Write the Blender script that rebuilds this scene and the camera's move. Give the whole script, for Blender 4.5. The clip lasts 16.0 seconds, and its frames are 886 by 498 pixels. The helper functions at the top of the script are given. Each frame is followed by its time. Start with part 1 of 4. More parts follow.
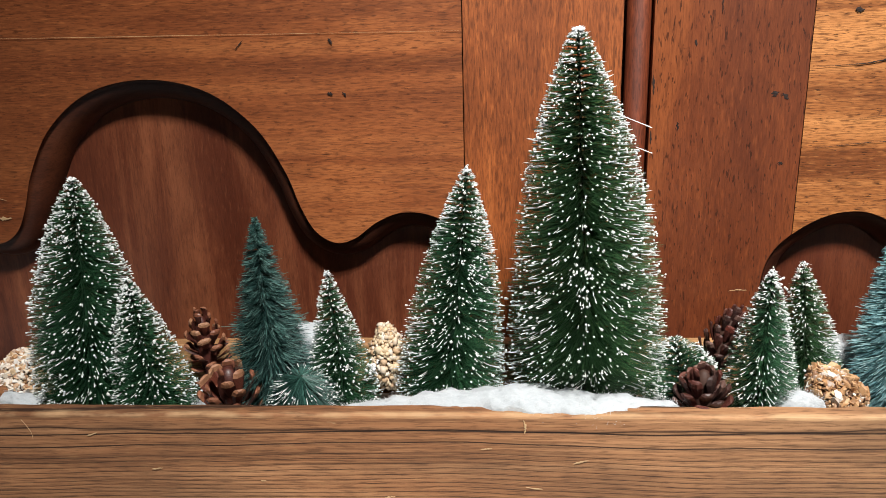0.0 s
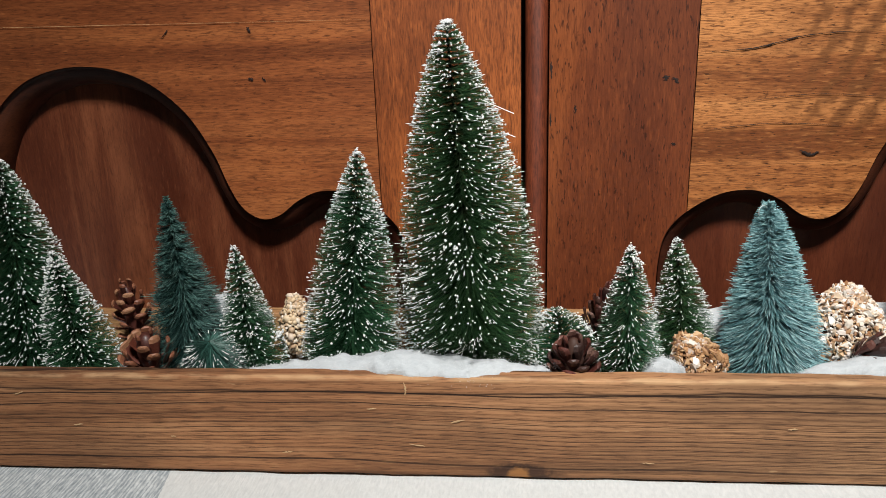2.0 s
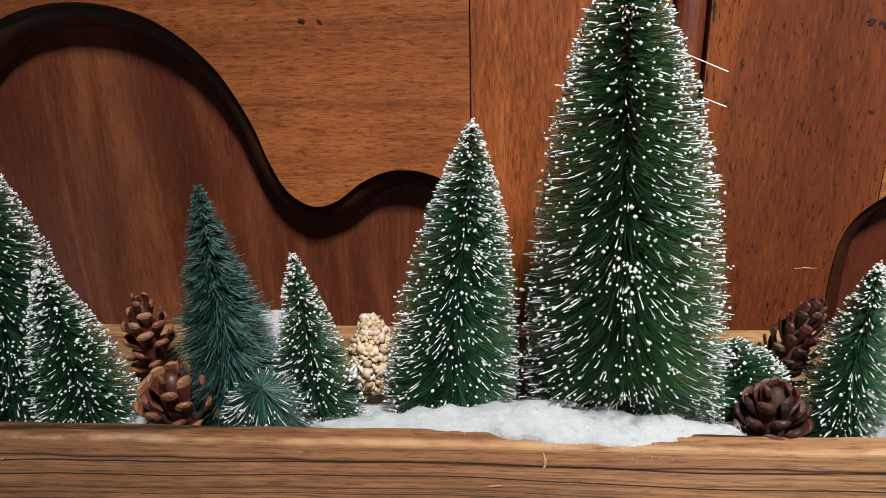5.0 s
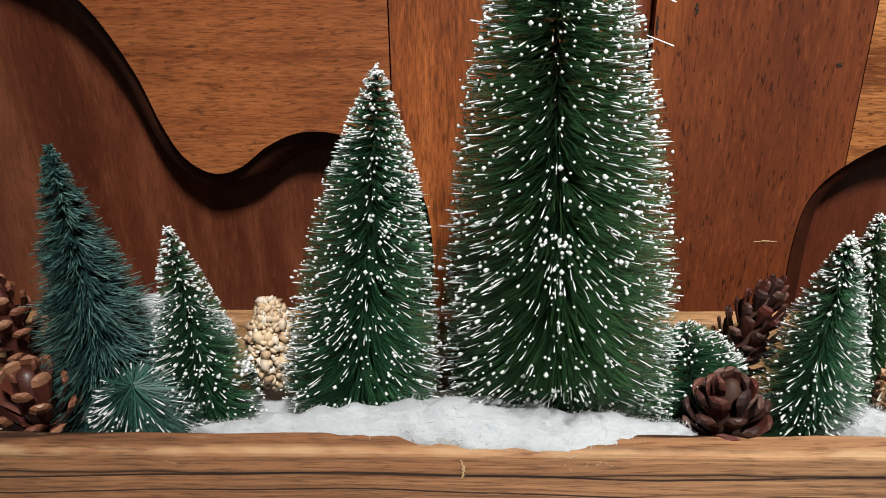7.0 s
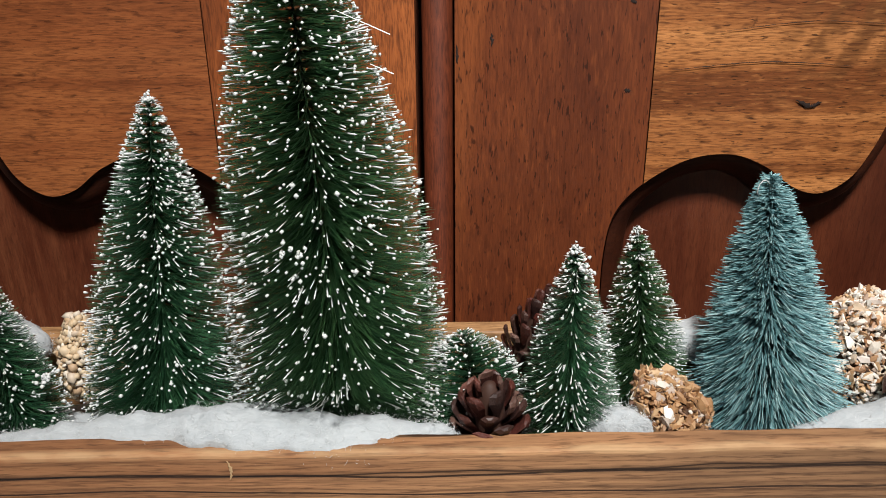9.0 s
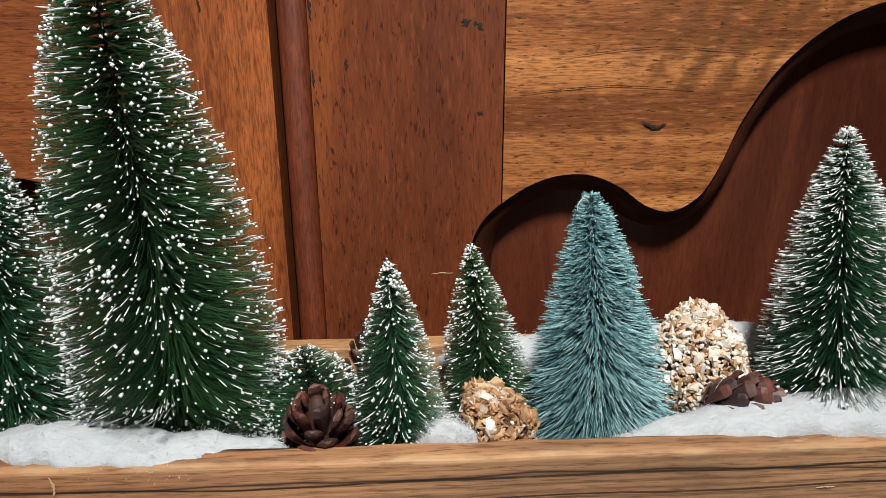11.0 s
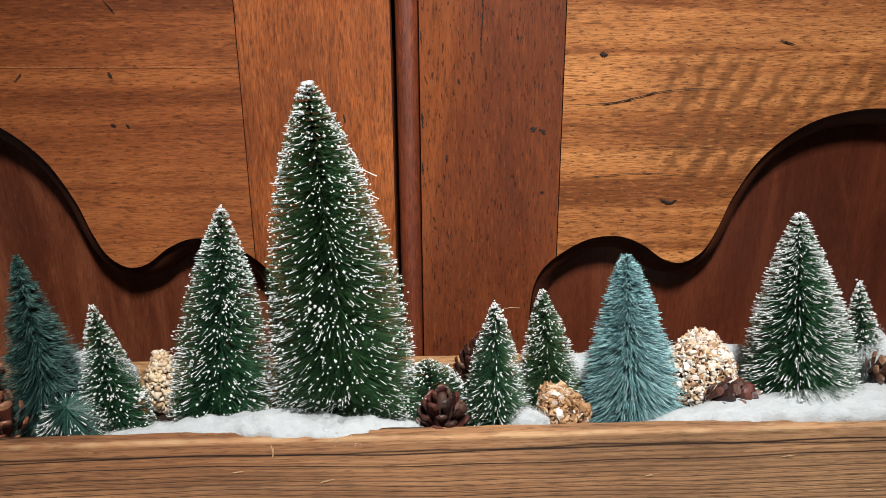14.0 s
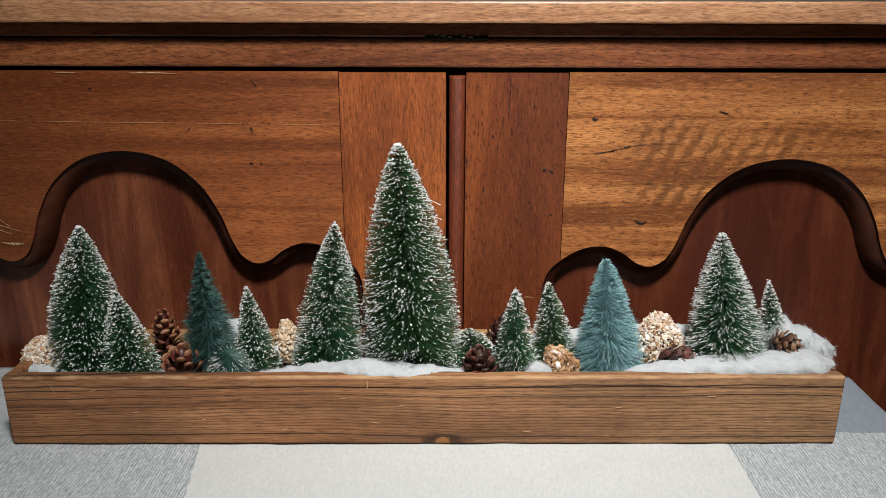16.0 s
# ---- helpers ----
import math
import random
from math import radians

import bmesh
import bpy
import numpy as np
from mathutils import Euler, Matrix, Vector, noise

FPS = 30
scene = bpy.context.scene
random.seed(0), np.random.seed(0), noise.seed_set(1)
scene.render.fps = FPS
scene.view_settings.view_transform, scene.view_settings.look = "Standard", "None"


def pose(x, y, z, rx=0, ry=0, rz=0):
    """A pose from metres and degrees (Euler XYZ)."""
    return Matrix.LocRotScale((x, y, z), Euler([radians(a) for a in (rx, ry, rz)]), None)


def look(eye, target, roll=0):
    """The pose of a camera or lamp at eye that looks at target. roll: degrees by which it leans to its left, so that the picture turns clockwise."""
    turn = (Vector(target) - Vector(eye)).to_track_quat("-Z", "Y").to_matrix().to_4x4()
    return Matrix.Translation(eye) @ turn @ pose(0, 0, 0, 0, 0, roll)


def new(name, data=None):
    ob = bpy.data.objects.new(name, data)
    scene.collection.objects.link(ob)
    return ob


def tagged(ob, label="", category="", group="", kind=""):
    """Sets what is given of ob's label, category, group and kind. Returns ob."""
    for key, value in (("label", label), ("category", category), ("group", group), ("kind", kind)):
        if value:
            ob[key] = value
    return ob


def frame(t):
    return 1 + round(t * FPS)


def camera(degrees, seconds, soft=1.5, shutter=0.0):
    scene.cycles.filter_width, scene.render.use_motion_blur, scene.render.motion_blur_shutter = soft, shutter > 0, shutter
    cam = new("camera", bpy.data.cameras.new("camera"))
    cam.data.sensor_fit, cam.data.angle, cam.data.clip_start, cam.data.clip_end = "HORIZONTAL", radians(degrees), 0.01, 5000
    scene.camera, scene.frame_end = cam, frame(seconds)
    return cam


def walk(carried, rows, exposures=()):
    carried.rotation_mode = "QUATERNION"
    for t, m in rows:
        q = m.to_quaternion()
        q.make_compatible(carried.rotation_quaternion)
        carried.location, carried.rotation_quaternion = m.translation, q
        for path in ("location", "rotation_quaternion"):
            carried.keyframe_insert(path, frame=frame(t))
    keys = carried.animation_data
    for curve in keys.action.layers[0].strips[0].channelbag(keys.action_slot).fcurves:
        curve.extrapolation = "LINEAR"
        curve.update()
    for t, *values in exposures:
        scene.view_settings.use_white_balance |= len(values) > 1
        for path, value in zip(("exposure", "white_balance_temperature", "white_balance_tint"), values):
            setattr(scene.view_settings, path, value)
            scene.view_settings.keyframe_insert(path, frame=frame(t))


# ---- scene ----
cam = camera(59.9, 16.0, soft=0.9)
METRES, EYE, TILT, LEAN, TURN = 1.2, 0.35, 0.0, 0.0, 5.1
ROWS = [
    (0.0, 0.0, 0.0, 0.0, -0.43, -16.46, 1.46),
    (0.5, 0.0151, -0.017, 0.0057, 0.29, -16.75, 1.58),
    (1.0, 0.0307, -0.0333, 0.0084, 0.88, -17.37, 1.58),
    (1.5, 0.0612, -0.0417, 0.0068, 1.19, -17.9, 1.71),
    (2.0, 0.0857, -0.0354, 0.0096, 1.2, -18.32, 1.88),
    (2.5, 0.0797, -0.0059, 0.0101, 1.15, -18.84, 1.92),
    (3.0, 0.0639, 0.0265, 0.0139, 0.94, -19.25, 1.89),
    (3.5, 0.0489, 0.0427, 0.0115, 0.67, -19.62, 1.85),
    (4.0, 0.0311, 0.0614, 0.0063, 0.63, -20.38, 1.73),
    (6.5, -0.005, 0.1641, -0.0274, -1.29, -23.44, 0.78),
    (7.0, 0.0302, 0.1624, -0.0305, -2.24, -23.71, 0.66),
    (7.5, 0.0526, 0.1569, -0.0291, -2.88, -23.28, 0.61),
    (8.0, 0.0771, 0.1534, -0.0258, -3.44, -22.58, 0.66),
    (8.5, 0.0972, 0.142, -0.0216, -3.94, -21.98, 0.63),
    (9.0, 0.1131, 0.1353, -0.0273, -4.4, -21.86, 0.49),
    (9.5, 0.1306, 0.1312, -0.0307, -4.82, -21.61, 0.38),
    (10.0, 0.1468, 0.131, -0.0321, -5.28, -21.27, 0.22),
    (12.5, 0.1976, 0.0694, -0.001, -7.16, -18.68, 0.66),
    (13.0, 0.1754, 0.0469, 0.0091, -6.71, -18.38, 0.77),
    (13.5, 0.1457, 0.0151, 0.0233, -6.09, -18.21, 0.54),
    (14.0, 0.1121, -0.027, 0.0423, -5.58, -18.19, 0.4),
    (14.5, 0.0979, -0.089, 0.0817, -5.22, -18.17, 0.36),
    (15.0, 0.0702, -0.1277, 0.0929, -4.74, -17.95, 0.2),
    (15.5, 0.0683, -0.1977, 0.1094, -4.49, -17.69, 0.0),
    (16.0, 0.0713, -0.2602, 0.1153, -3.89, -17.57, -0.09),
]
walk(cam, [(t, pose(0, 0, EYE, TILT, LEAN, TURN) @ pose(METRES * x, METRES * y, METRES * z, 90 + pitch, roll, yaw)) for t, x, y, z, yaw, pitch, roll in ROWS],
     [(0.0, 0.30), (1.0, 0.02), (2.0, -0.10), (3.0, -0.13), (4.0, -0.04), (6.5, -0.06), (8.0, -0.16), (10.0, -0.19), (12.5, -0.05), (13.5, -0.05), (14.5, 0.06), (15.5, -0.04), (16.0, -0.18)])

# ---- world and light ----
world = bpy.data.worlds.new("room_air")
scene.world = world
world.use_nodes = True
world.node_tree.nodes["Background"].inputs[0].default_value = (1.0, 0.9, 0.8, 1)
world.node_tree.nodes["Background"].inputs[1].default_value = 0.003


def area_lamp(name, eye, target, sx, sy, watts, colour, spread=180):
    data = bpy.data.lights.new(name, "AREA")
    data.shape, data.size, data.size_y, data.energy, data.color = "RECTANGLE", sx, sy, watts, colour
    data.spread = radians(spread)
    ob = new(name, data)
    ob.matrix_world = look(eye, target)
    return ob


area_lamp("ceiling_lamp", (0.30, -0.42, 1.70), (0.20, 0.62, 0.16), 0.22, 0.22, 10.6, (1.0, 0.966, 0.928), 74)
scene.view_settings.exposure = 0.0


# ---- materials ----
class Nodes:
    """Short hand for building a material."""

    def __init__(self, name, rough=0.5, coat=0.0):
        self.mat = bpy.data.materials.new(name)
        self.mat.use_nodes = True
        self.tree = self.mat.node_tree
        self.bsdf = self.tree.nodes["Principled BSDF"]
        self.bsdf.inputs["Roughness"].default_value = rough
        self.bsdf.inputs["Coat Weight"].default_value = coat
        self.bsdf.inputs["Coat Roughness"].default_value = 0.25
        self.coords = self.tree.nodes.new("ShaderNodeTexCoord").outputs["Object"]

    def link(self, a, b):
        self.tree.links.new(a, b)

    def put(self, socket, value):
        if hasattr(value, "is_output"):
            self.link(value, socket)
        else:
            socket.default_value = value

    def mapped(self, scale, loc=(0, 0, 0), rot=(0, 0, 0)):
        n = self.tree.nodes.new("ShaderNodeMapping")
        n.inputs["Scale"].default_value, n.inputs["Location"].default_value = scale, loc
        n.inputs["Rotation"].default_value = [radians(a) for a in rot]
        self.link(self.coords, n.inputs["Vector"])
        return n.outputs[0]

    def noise(self, vector, scale=1.0, detail=4, rough=0.55, distort=0.0):
        n = self.tree.nodes.new("ShaderNodeTexNoise")
        self.link(vector, n.inputs["Vector"])
        for key, v in (("Scale", scale), ("Detail", detail), ("Roughness", rough), ("Distortion", distort)):
            n.inputs[key].default_value = v
        return n.outputs["Fac"]

    def wave(self, vector, scale, distort, detail=3, axis="Z", dscale=1.0):
        n = self.tree.nodes.new("ShaderNodeTexWave")
        n.bands_direction = axis
        self.link(vector, n.inputs["Vector"])
        for key, v in (("Scale", scale), ("Distortion", distort), ("Detail", detail), ("Detail Scale", dscale)):
            n.inputs[key].default_value = v
        return n.outputs["Fac"]

    def ramp(self, fac, stops):
        n = self.tree.nodes.new("ShaderNodeValToRGB")
        e = n.color_ramp.elements
        while len(e) < len(stops):
            e.new(0.5)
        for i, (p, c) in enumerate(stops):
            e[i].position = p
            e[i].color = (c, c, c, 1) if isinstance(c, (int, float)) else (*c, 1)
        self.link(fac, n.inputs[0])
        return n.outputs[0]

    def mix(self, fac, a, b, blend="MIX"):
        n = self.tree.nodes.new("ShaderNodeMix")
        n.data_type, n.blend_type = "RGBA", blend
        for key, v in ((0, fac), (6, a), (7, b)):
            if isinstance(v, tuple):
                v = (*v, 1)
            self.put(n.inputs[key], v)
        return n.outputs[2]

    def maths(self, op, a, b=0.0, c=0.0):
        n = self.tree.nodes.new("ShaderNodeMath")
        n.operation = op
        for i, v in enumerate((a, b, c)):
            self.put(n.inputs[i], v)
        return n.outputs[0]

    def xyz(self):
        n = self.tree.nodes.new("ShaderNodeSeparateXYZ")
        self.link(self.coords, n.inputs[0])
        return n.outputs

    def island(self):
        return self.tree.nodes.new("ShaderNodeNewGeometry").outputs["Random Per Island"]

    def object_random(self):
        return self.tree.nodes.new("ShaderNodeObjectInfo").outputs["Random"]

    def bump(self, height, strength, distance):
        n = self.tree.nodes.new("ShaderNodeBump")
        n.inputs["Strength"].default_value, n.inputs["Distance"].default_value = strength, distance
        self.link(height, n.inputs["Height"])
        self.link(n.outputs[0], self.bsdf.inputs["Normal"])

    def done(self, colour):
        self.put(self.bsdf.inputs["Base Color"], colour)
        return self.mat


def along(axis, a, b):
    """A scale with a along the grain and b across it."""
    return tuple(a if axis == k else b for k in "xyz")


def board(name, axis, dark, mid, light, rings=16, rough=0.42, pores=0.5, coat=0.12, spots=0.5, seed=0.0, figure=None, mottle=0.6, end_shade=None):
    """Old varnished hardwood, with its grain along one axis."""
    m = Nodes(name, rough, coat)
    shift = (seed, seed * 1.7, seed * 0.6)
    rings_v = m.noise(m.mapped(along(axis, 1.6, rings), shift), 1.0, 7, 0.62, 0.7)
    col = m.ramp(rings_v, [(0.37, dark), (0.5, mid), (0.63, light)])
    cloud = m.noise(m.mapped(along(axis, 3.0, 6.0), shift), 1.0, 3, 0.5)
    flame = m.noise(m.mapped(along(axis, 9, 34), (seed, 3, 1)), 1.0, 5, 0.65, 0.8)
    col = m.mix(m.ramp(flame, [(0.36, 0.34), (0.52, 0.0)]), col, dark)
    col = m.mix(m.ramp(flame, [(0.54, 0.0), (0.72, 0.4)]), col, light)
    col = m.mix(m.maths("MULTIPLY", m.ramp(cloud, [(0.35, 0.0), (0.7, 1.0)]), mottle), col, dark)
    if end_shade:
        # shade painted in: a darker tone towards one end of the board
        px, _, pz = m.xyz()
        reach = m.maths("ADD", m.maths("MULTIPLY_ADD", m.maths("SUBTRACT", pz, 1.04), end_shade[2], px), m.maths("MULTIPLY", cloud, 0.2))
        col = m.mix(m.ramp(m.maths("ADD", reach, 1.0), [(end_shade[0] + 1.0, end_shade[3]), (end_shade[1] + 1.0, 0.0)]), col, dark)
    if figure:
        rip = m.wave(m.mapped((1, 1, 1), (seed, 0, 0), (0, -28, 0)), 15.0, 3.2, 1, "X", 5.0)
        zone = m.noise(m.mapped((4.0, 4.0, 6.0), (seed + 3, 1, 2)), 1.0, 2)
        px, _, pz = m.xyz()
        zone = m.maths("MULTIPLY", m.ramp(px, [(0.29, 0.0), (0.37, 1.0), (0.54, 1.0), (0.66, 0.35)]), zone)
        zone = m.maths("MULTIPLY", zone, m.ramp(m.maths("SUBTRACT", pz, 0.5), [(0.43, 0.0), (0.50, 1.0), (0.575, 1.0), (0.62, 0.1)]))
        fac = m.maths("MULTIPLY", m.ramp(rip, [(0.2, 0.0), (0.95, 1.0)]), m.ramp(zone, [(0.22, 0.0), (0.42, figure)]))
        col = m.mix(fac, col, tuple(v * 0.36 for v in mid))
    fine = m.noise(m.mapped(along(axis, 95, 1000), shift), 1.0, 3, 0.6)
    col = m.mix(m.maths("MULTIPLY", m.ramp(fine, [(0.38, 1.0), (0.54, 0.0)]), pores), col, tuple(v * 0.35 for v in dark), "MIX")
    dash = m.noise(m.mapped(along(axis, 70, 430), (seed + 9, 4, seed)), 1.0, 2, 0.5)
    col = m.mix(m.maths("MULTIPLY", m.ramp(dash, [(0.33, 1.0), (0.43, 0.0)]), min(1.0, pores * 1.3)), col, tuple(v * 0.5 for v in dark))
    col = m.mix(m.maths("MULTIPLY", m.ramp(dash, [(0.58, 0.0), (0.72, 1.0)]), pores * 0.55), col, tuple(min(1.0, v * 1.15) for v in light))
    fleck = m.noise(m.mapped(along(axis, 120, 620), shift), 1.0, 2, 0.5)
    col = m.mix(m.maths("MULTIPLY", m.ramp(fleck, [(0.62, 0.0), (0.69, 1.0)]), spots * 0.85), col, tuple(v * 0.2 for v in dark))
    mark = m.noise(m.mapped(along(axis, 42, 66), (seed + 5, 2, 1)), 1.0, 4, 0.7)
    col = m.mix(m.maths("MULTIPLY", m.ramp(mark, [(0.64, 0.0), (0.70, 1.0)]), spots * 0.8), col, tuple(v * 0.3 for v in dark))
    m.put(m.bsdf.inputs["Roughness"], m.maths("MULTIPLY_ADD", cloud, 0.3, rough - 0.12))
    m.bump(m.maths("ADD", fine, m.maths("MULTIPLY", rings_v, 0.6)), 0.25, 0.0006)
    return m.done(col)


def rustic(name):
    """Sawn pine with dark wavy grain, stained brown; a knot near the lower edge."""
    m = Nodes(name, 0.72)
    m.bsdf.inputs["Specular IOR Level"].default_value = 0.25
    warp = m.noise(m.mapped((2.2, 4, 9)), 1.0, 3)
    x, y, z = m.xyz()
    flow = m.noise(m.mapped((1.25, 4, 3.2), (0.7, 0, 0.2)), 1.0, 3, 0.5)
    jog = m.noise(m.mapped((5.0, 20, 22.0), (1.7, 0, 0.5)), 1.0, 3, 0.6)
    up = m.maths("DIVIDE", m.maths("ADD", z, m.maths("MULTIPLY", y, 0.5)), 0.0865)
    up = m.maths("ADD", up, m.maths("ADD", m.maths("MULTIPLY", m.maths("SUBTRACT", flow, 0.5), 0.62), m.maths("MULTIPLY", m.maths("SUBTRACT", jog, 0.5), 0.06)))
    up = m.maths("MULTIPLY_ADD", x, -0.12, up)
    v = m.maths("MULTIPLY", m.ramp(m.maths("MULTIPLY_ADD", up, 0.6, 0.2), [(0.0, 0.0), (0.16, 0.06), (0.30, 0.14), (0.44, 0.50), (0.56, 0.76), (0.70, 0.88), (1.0, 1.0)]), 16.0)
    ring = m.maths("FRACT", v)
    tone = m.noise(m.mapped((1.1, 20, 30), (0.4, 0, 0)), 1.0, 5, 0.6, 0.4)
    base = m.ramp(tone, [(0.32, (0.115, 0.048, 0.023)), (0.5, (0.365, 0.165, 0.074)), (0.66, (0.52, 0.270, 0.132))])
    base = m.mix(m.ramp(m.maths("MULTIPLY_ADD", x, 1.2, m.maths("MULTIPLY_ADD", warp, 0.6, -0.1)), [(0.15, 0.0), (0.75, 0.72)]), base, (0.50, 0.285, 0.145))
    late = m.ramp(ring, [(0.0, 1.0), (0.055, 0.95), (0.095, 0.15), (0.5, 0.0), (0.88, 0.14), (0.98, 0.25), (1.0, 1.0)])
    strong = m.ramp(m.noise(m.mapped((1.2, 8, 34), (5.0, 1, 2)), 1.0, 3, 0.6), [(0.26, 0.65), (0.42, 1.0)])
    lines = m.maths("MULTIPLY", late, strong)
    thin = m.ramp(m.maths("FRACT", m.maths("MULTIPLY", v, 2.63)), [(0.0, 0.6), (0.14, 0.1), (0.6, 0.0), (1.0, 0.6)])
    broad = m.ramp(m.noise(m.mapped((1.6, 9, 22), (8.0, 2, 5)), 1.0, 3, 0.6), [(0.4, 0.0), (0.6, 0.9)])
    col = m.mix(m.maths("MULTIPLY", thin, broad), base, (0.07, 0.03, 0.015))
    col = m.mix(m.maths("MULTIPLY", lines, 0.97), col, (0.024, 0.010, 0.006))
    fine = m.noise(m.mapped((9, 200, 500)), 1.0, 4, 0.65)
    col = m.mix(m.maths("MULTIPLY", m.ramp(fine, [(0.36, 1.0), (0.50, 0.0)]), 0.40), col, (0.06, 0.026, 0.013))
    hair = m.noise(m.mapped((55, 500, 900), (4, 4, 1)), 1.0, 3, 0.6)
    col = m.mix(m.maths("MULTIPLY", m.ramp(hair, [(0.36, 1.0), (0.48, 0.0)]), 0.55), col, (0.05, 0.022, 0.011))
    col = m.mix(m.maths("MULTIPLY", m.ramp(hair, [(0.56, 0.0), (0.72, 1.0)]), 0.32), col, (0.52, 0.30, 0.135))
    smoke = m.noise(m.mapped((5, 8, 16), (2, 1, 3)), 1.0, 4, 0.6)
    col = m.mix(m.maths("MULTIPLY", m.ramp(smoke, [(0.44, 0.0), (0.68, 1.0)]), 0.5), col, (0.055, 0.028, 0.017))
    chip = m.noise(m.mapped((30, 60, 130), (1, 5, 2)), 1.0, 3, 0.5)
    col = m.mix(m.maths("MULTIPLY", m.ramp(chip, [(0.71, 0.0), (0.75, 1.0)]), 0.6), col, (0.55, 0.36, 0.19))
    bow = m.maths("MULTIPLY_ADD", m.maths("SUBTRACT", m.noise(m.mapped((4.5, 0, 0), (0.3, 0, 0)), 1.0, 3), 0.5), 0.016, 0.0742)
    off = m.maths("ABSOLUTE", m.maths("SUBTRACT", z, bow))
    col = m.mix(m.ramp(m.maths("MULTIPLY", off, 100.0), [(0.02, 0.92), (0.07, 0.4), (0.2, 0.0)]), col, (0.022, 0.010, 0.006))
    edge = m.maths("MULTIPLY", m.ramp(m.maths("MULTIPLY", z, 10.0), [(0.825, 0.0), (0.85, 1.0)]), m.ramp(m.maths("MULTIPLY", y, 100.0), [(0.25, 1.0), (0.6, 0.0)]))
    col = m.mix(m.maths("MULTIPLY", edge, m.ramp(m.noise(m.mapped((22, 60, 60), (4, 0, 0)), 1.0, 4, 0.6), [(0.4, 0.0), (0.62, 0.75)])), col, (0.5, 0.32, 0.17))
    away = m.maths("ABSOLUTE", m.maths("SUBTRACT", x, 0.098))
    wob = m.maths("MULTIPLY", m.maths("SUBTRACT", m.noise(m.mapped((70, 70, 90), (3, 1, 2)), 1.0, 3, 0.6), 0.5), 1.3)

    def oval(rx, z0, rz):
        a, b = m.maths("DIVIDE", away, rx), m.maths("DIVIDE", m.maths("SUBTRACT", z, z0), rz)
        return m.maths("ADD", m.maths("SQRT", m.maths("ADD", m.maths("MULTIPLY", a, a), m.maths("MULTIPLY", b, b))), wob)

    col = m.mix(m.ramp(oval(0.030, 0.004, 0.011), [(0.70, 0.92), (1.0, 0.0)]), col, (0.045, 0.022, 0.014))
    col = m.mix(m.ramp(oval(0.012, 0.000, 0.012), [(0.60, 0.85), (0.95, 0.0)]), col, (0.33, 0.15, 0.05))
    m.bump(m.maths("SUBTRACT", m.maths("MULTIPLY", fine, 0.5), lines), 0.6, 0.0012)
    return m.done(col)


def plain(name, colour, rough=0.6, metal=0.0, vary=0.15, scale=30):
    m = Nodes(name, rough)
    m.bsdf.inputs["Metallic"].default_value = metal
    n = m.noise(m.mapped((scale,) * 3), 1.0, 5, 0.6)
    m.bump(n, 0.15, 0.002)
    return m.done(m.ramp(n, [(0.3, tuple(v * (1 - vary) for v in colour)), (0.7, tuple(min(1, v * (1 + vary)) for v in colour))]))


def islands(name, colours, rough=0.5, sheen=0.0, trans=0.0):
    """Each loose piece of a mesh takes a colour of its own."""
    m = Nodes(name, rough)
    r = m.island()
    col = m.ramp(r, [(i / max(1, len(colours) - 1), c) for i, c in enumerate(colours)])
    m.bsdf.inputs["Subsurface Weight"].default_value = trans
    m.bsdf.inputs["Subsurface Radius"].default_value = (0.002, 0.002, 0.002)
    return m.done(col)


# left rail's upper left and right stile's foot carry shade as colour
RAIL_L = board("walnut_across", "x", (0.155, 0.0420, 0.0135), (0.345, 0.1030, 0.0310), (0.520, 0.1780, 0.0550), 26, seed=1.3, spots=0.6, pores=0.42, mottle=0.5, end_shade=(-0.44, 0.04, -0.6, 0.92))
STILE_L = board("walnut_upright", "z", (0.209, 0.0540, 0.0153), (0.404, 0.1108, 0.0274), (0.581, 0.1757, 0.0459), 18, seed=4.1, spots=0.45)
STILE_R = board("walnut_upright_red", "z", (0.112, 0.0265, 0.0090), (0.245, 0.0620, 0.0180), (0.400, 0.1130, 0.0310), 14, seed=7.7, spots=0.9, pores=0.28, mottle=0.7, end_shade=(0.04, 0.36, 1.0, 0.5))
RAIL_R = board("walnut_figured", "x", (0.19, 0.058, 0.017), (0.47, 0.175, 0.052), (0.68, 0.29, 0.095), 40, seed=11.2, spots=1.0, figure=0.8, pores=0.55)
PANEL = board("walnut_panel", "z", (0.066, 0.0155, 0.0072), (0.118, 0.0290, 0.0128), (0.190, 0.0540, 0.0230), 16, seed=14.0, spots=0.3, rough=0.34, pores=0.22, mottle=0.75)
PANEL_L = board("walnut_panel_pale", "z", (0.085, 0.0205, 0.0092), (0.185, 0.0520, 0.0230), (0.390, 0.1350, 0.0600), 20, seed=15.0, spots=0.3, rough=0.34, pores=0.22, mottle=0.8)
BEAD = board("walnut_bead", "z", (0.106, 0.0220, 0.0073), (0.178, 0.0379, 0.0122), (0.261, 0.0591, 0.0182), 30, seed=17.0, spots=0.5, rough=0.6, coat=0.0)
BEAD.node_tree.nodes["Principled BSDF"].inputs["Specular IOR Level"].default_value = 0.25
# darker than the panels: shade round the openings is put into the wood
COVE = board("walnut_cove_shaded", "x", (0.030, 0.0082, 0.0042), (0.064, 0.0175, 0.0076), (0.110, 0.0320, 0.0130), 14, seed=23.0, spots=0.3, rough=0.45, pores=0.25, coat=0.0)
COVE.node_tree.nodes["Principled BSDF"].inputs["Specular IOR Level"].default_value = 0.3
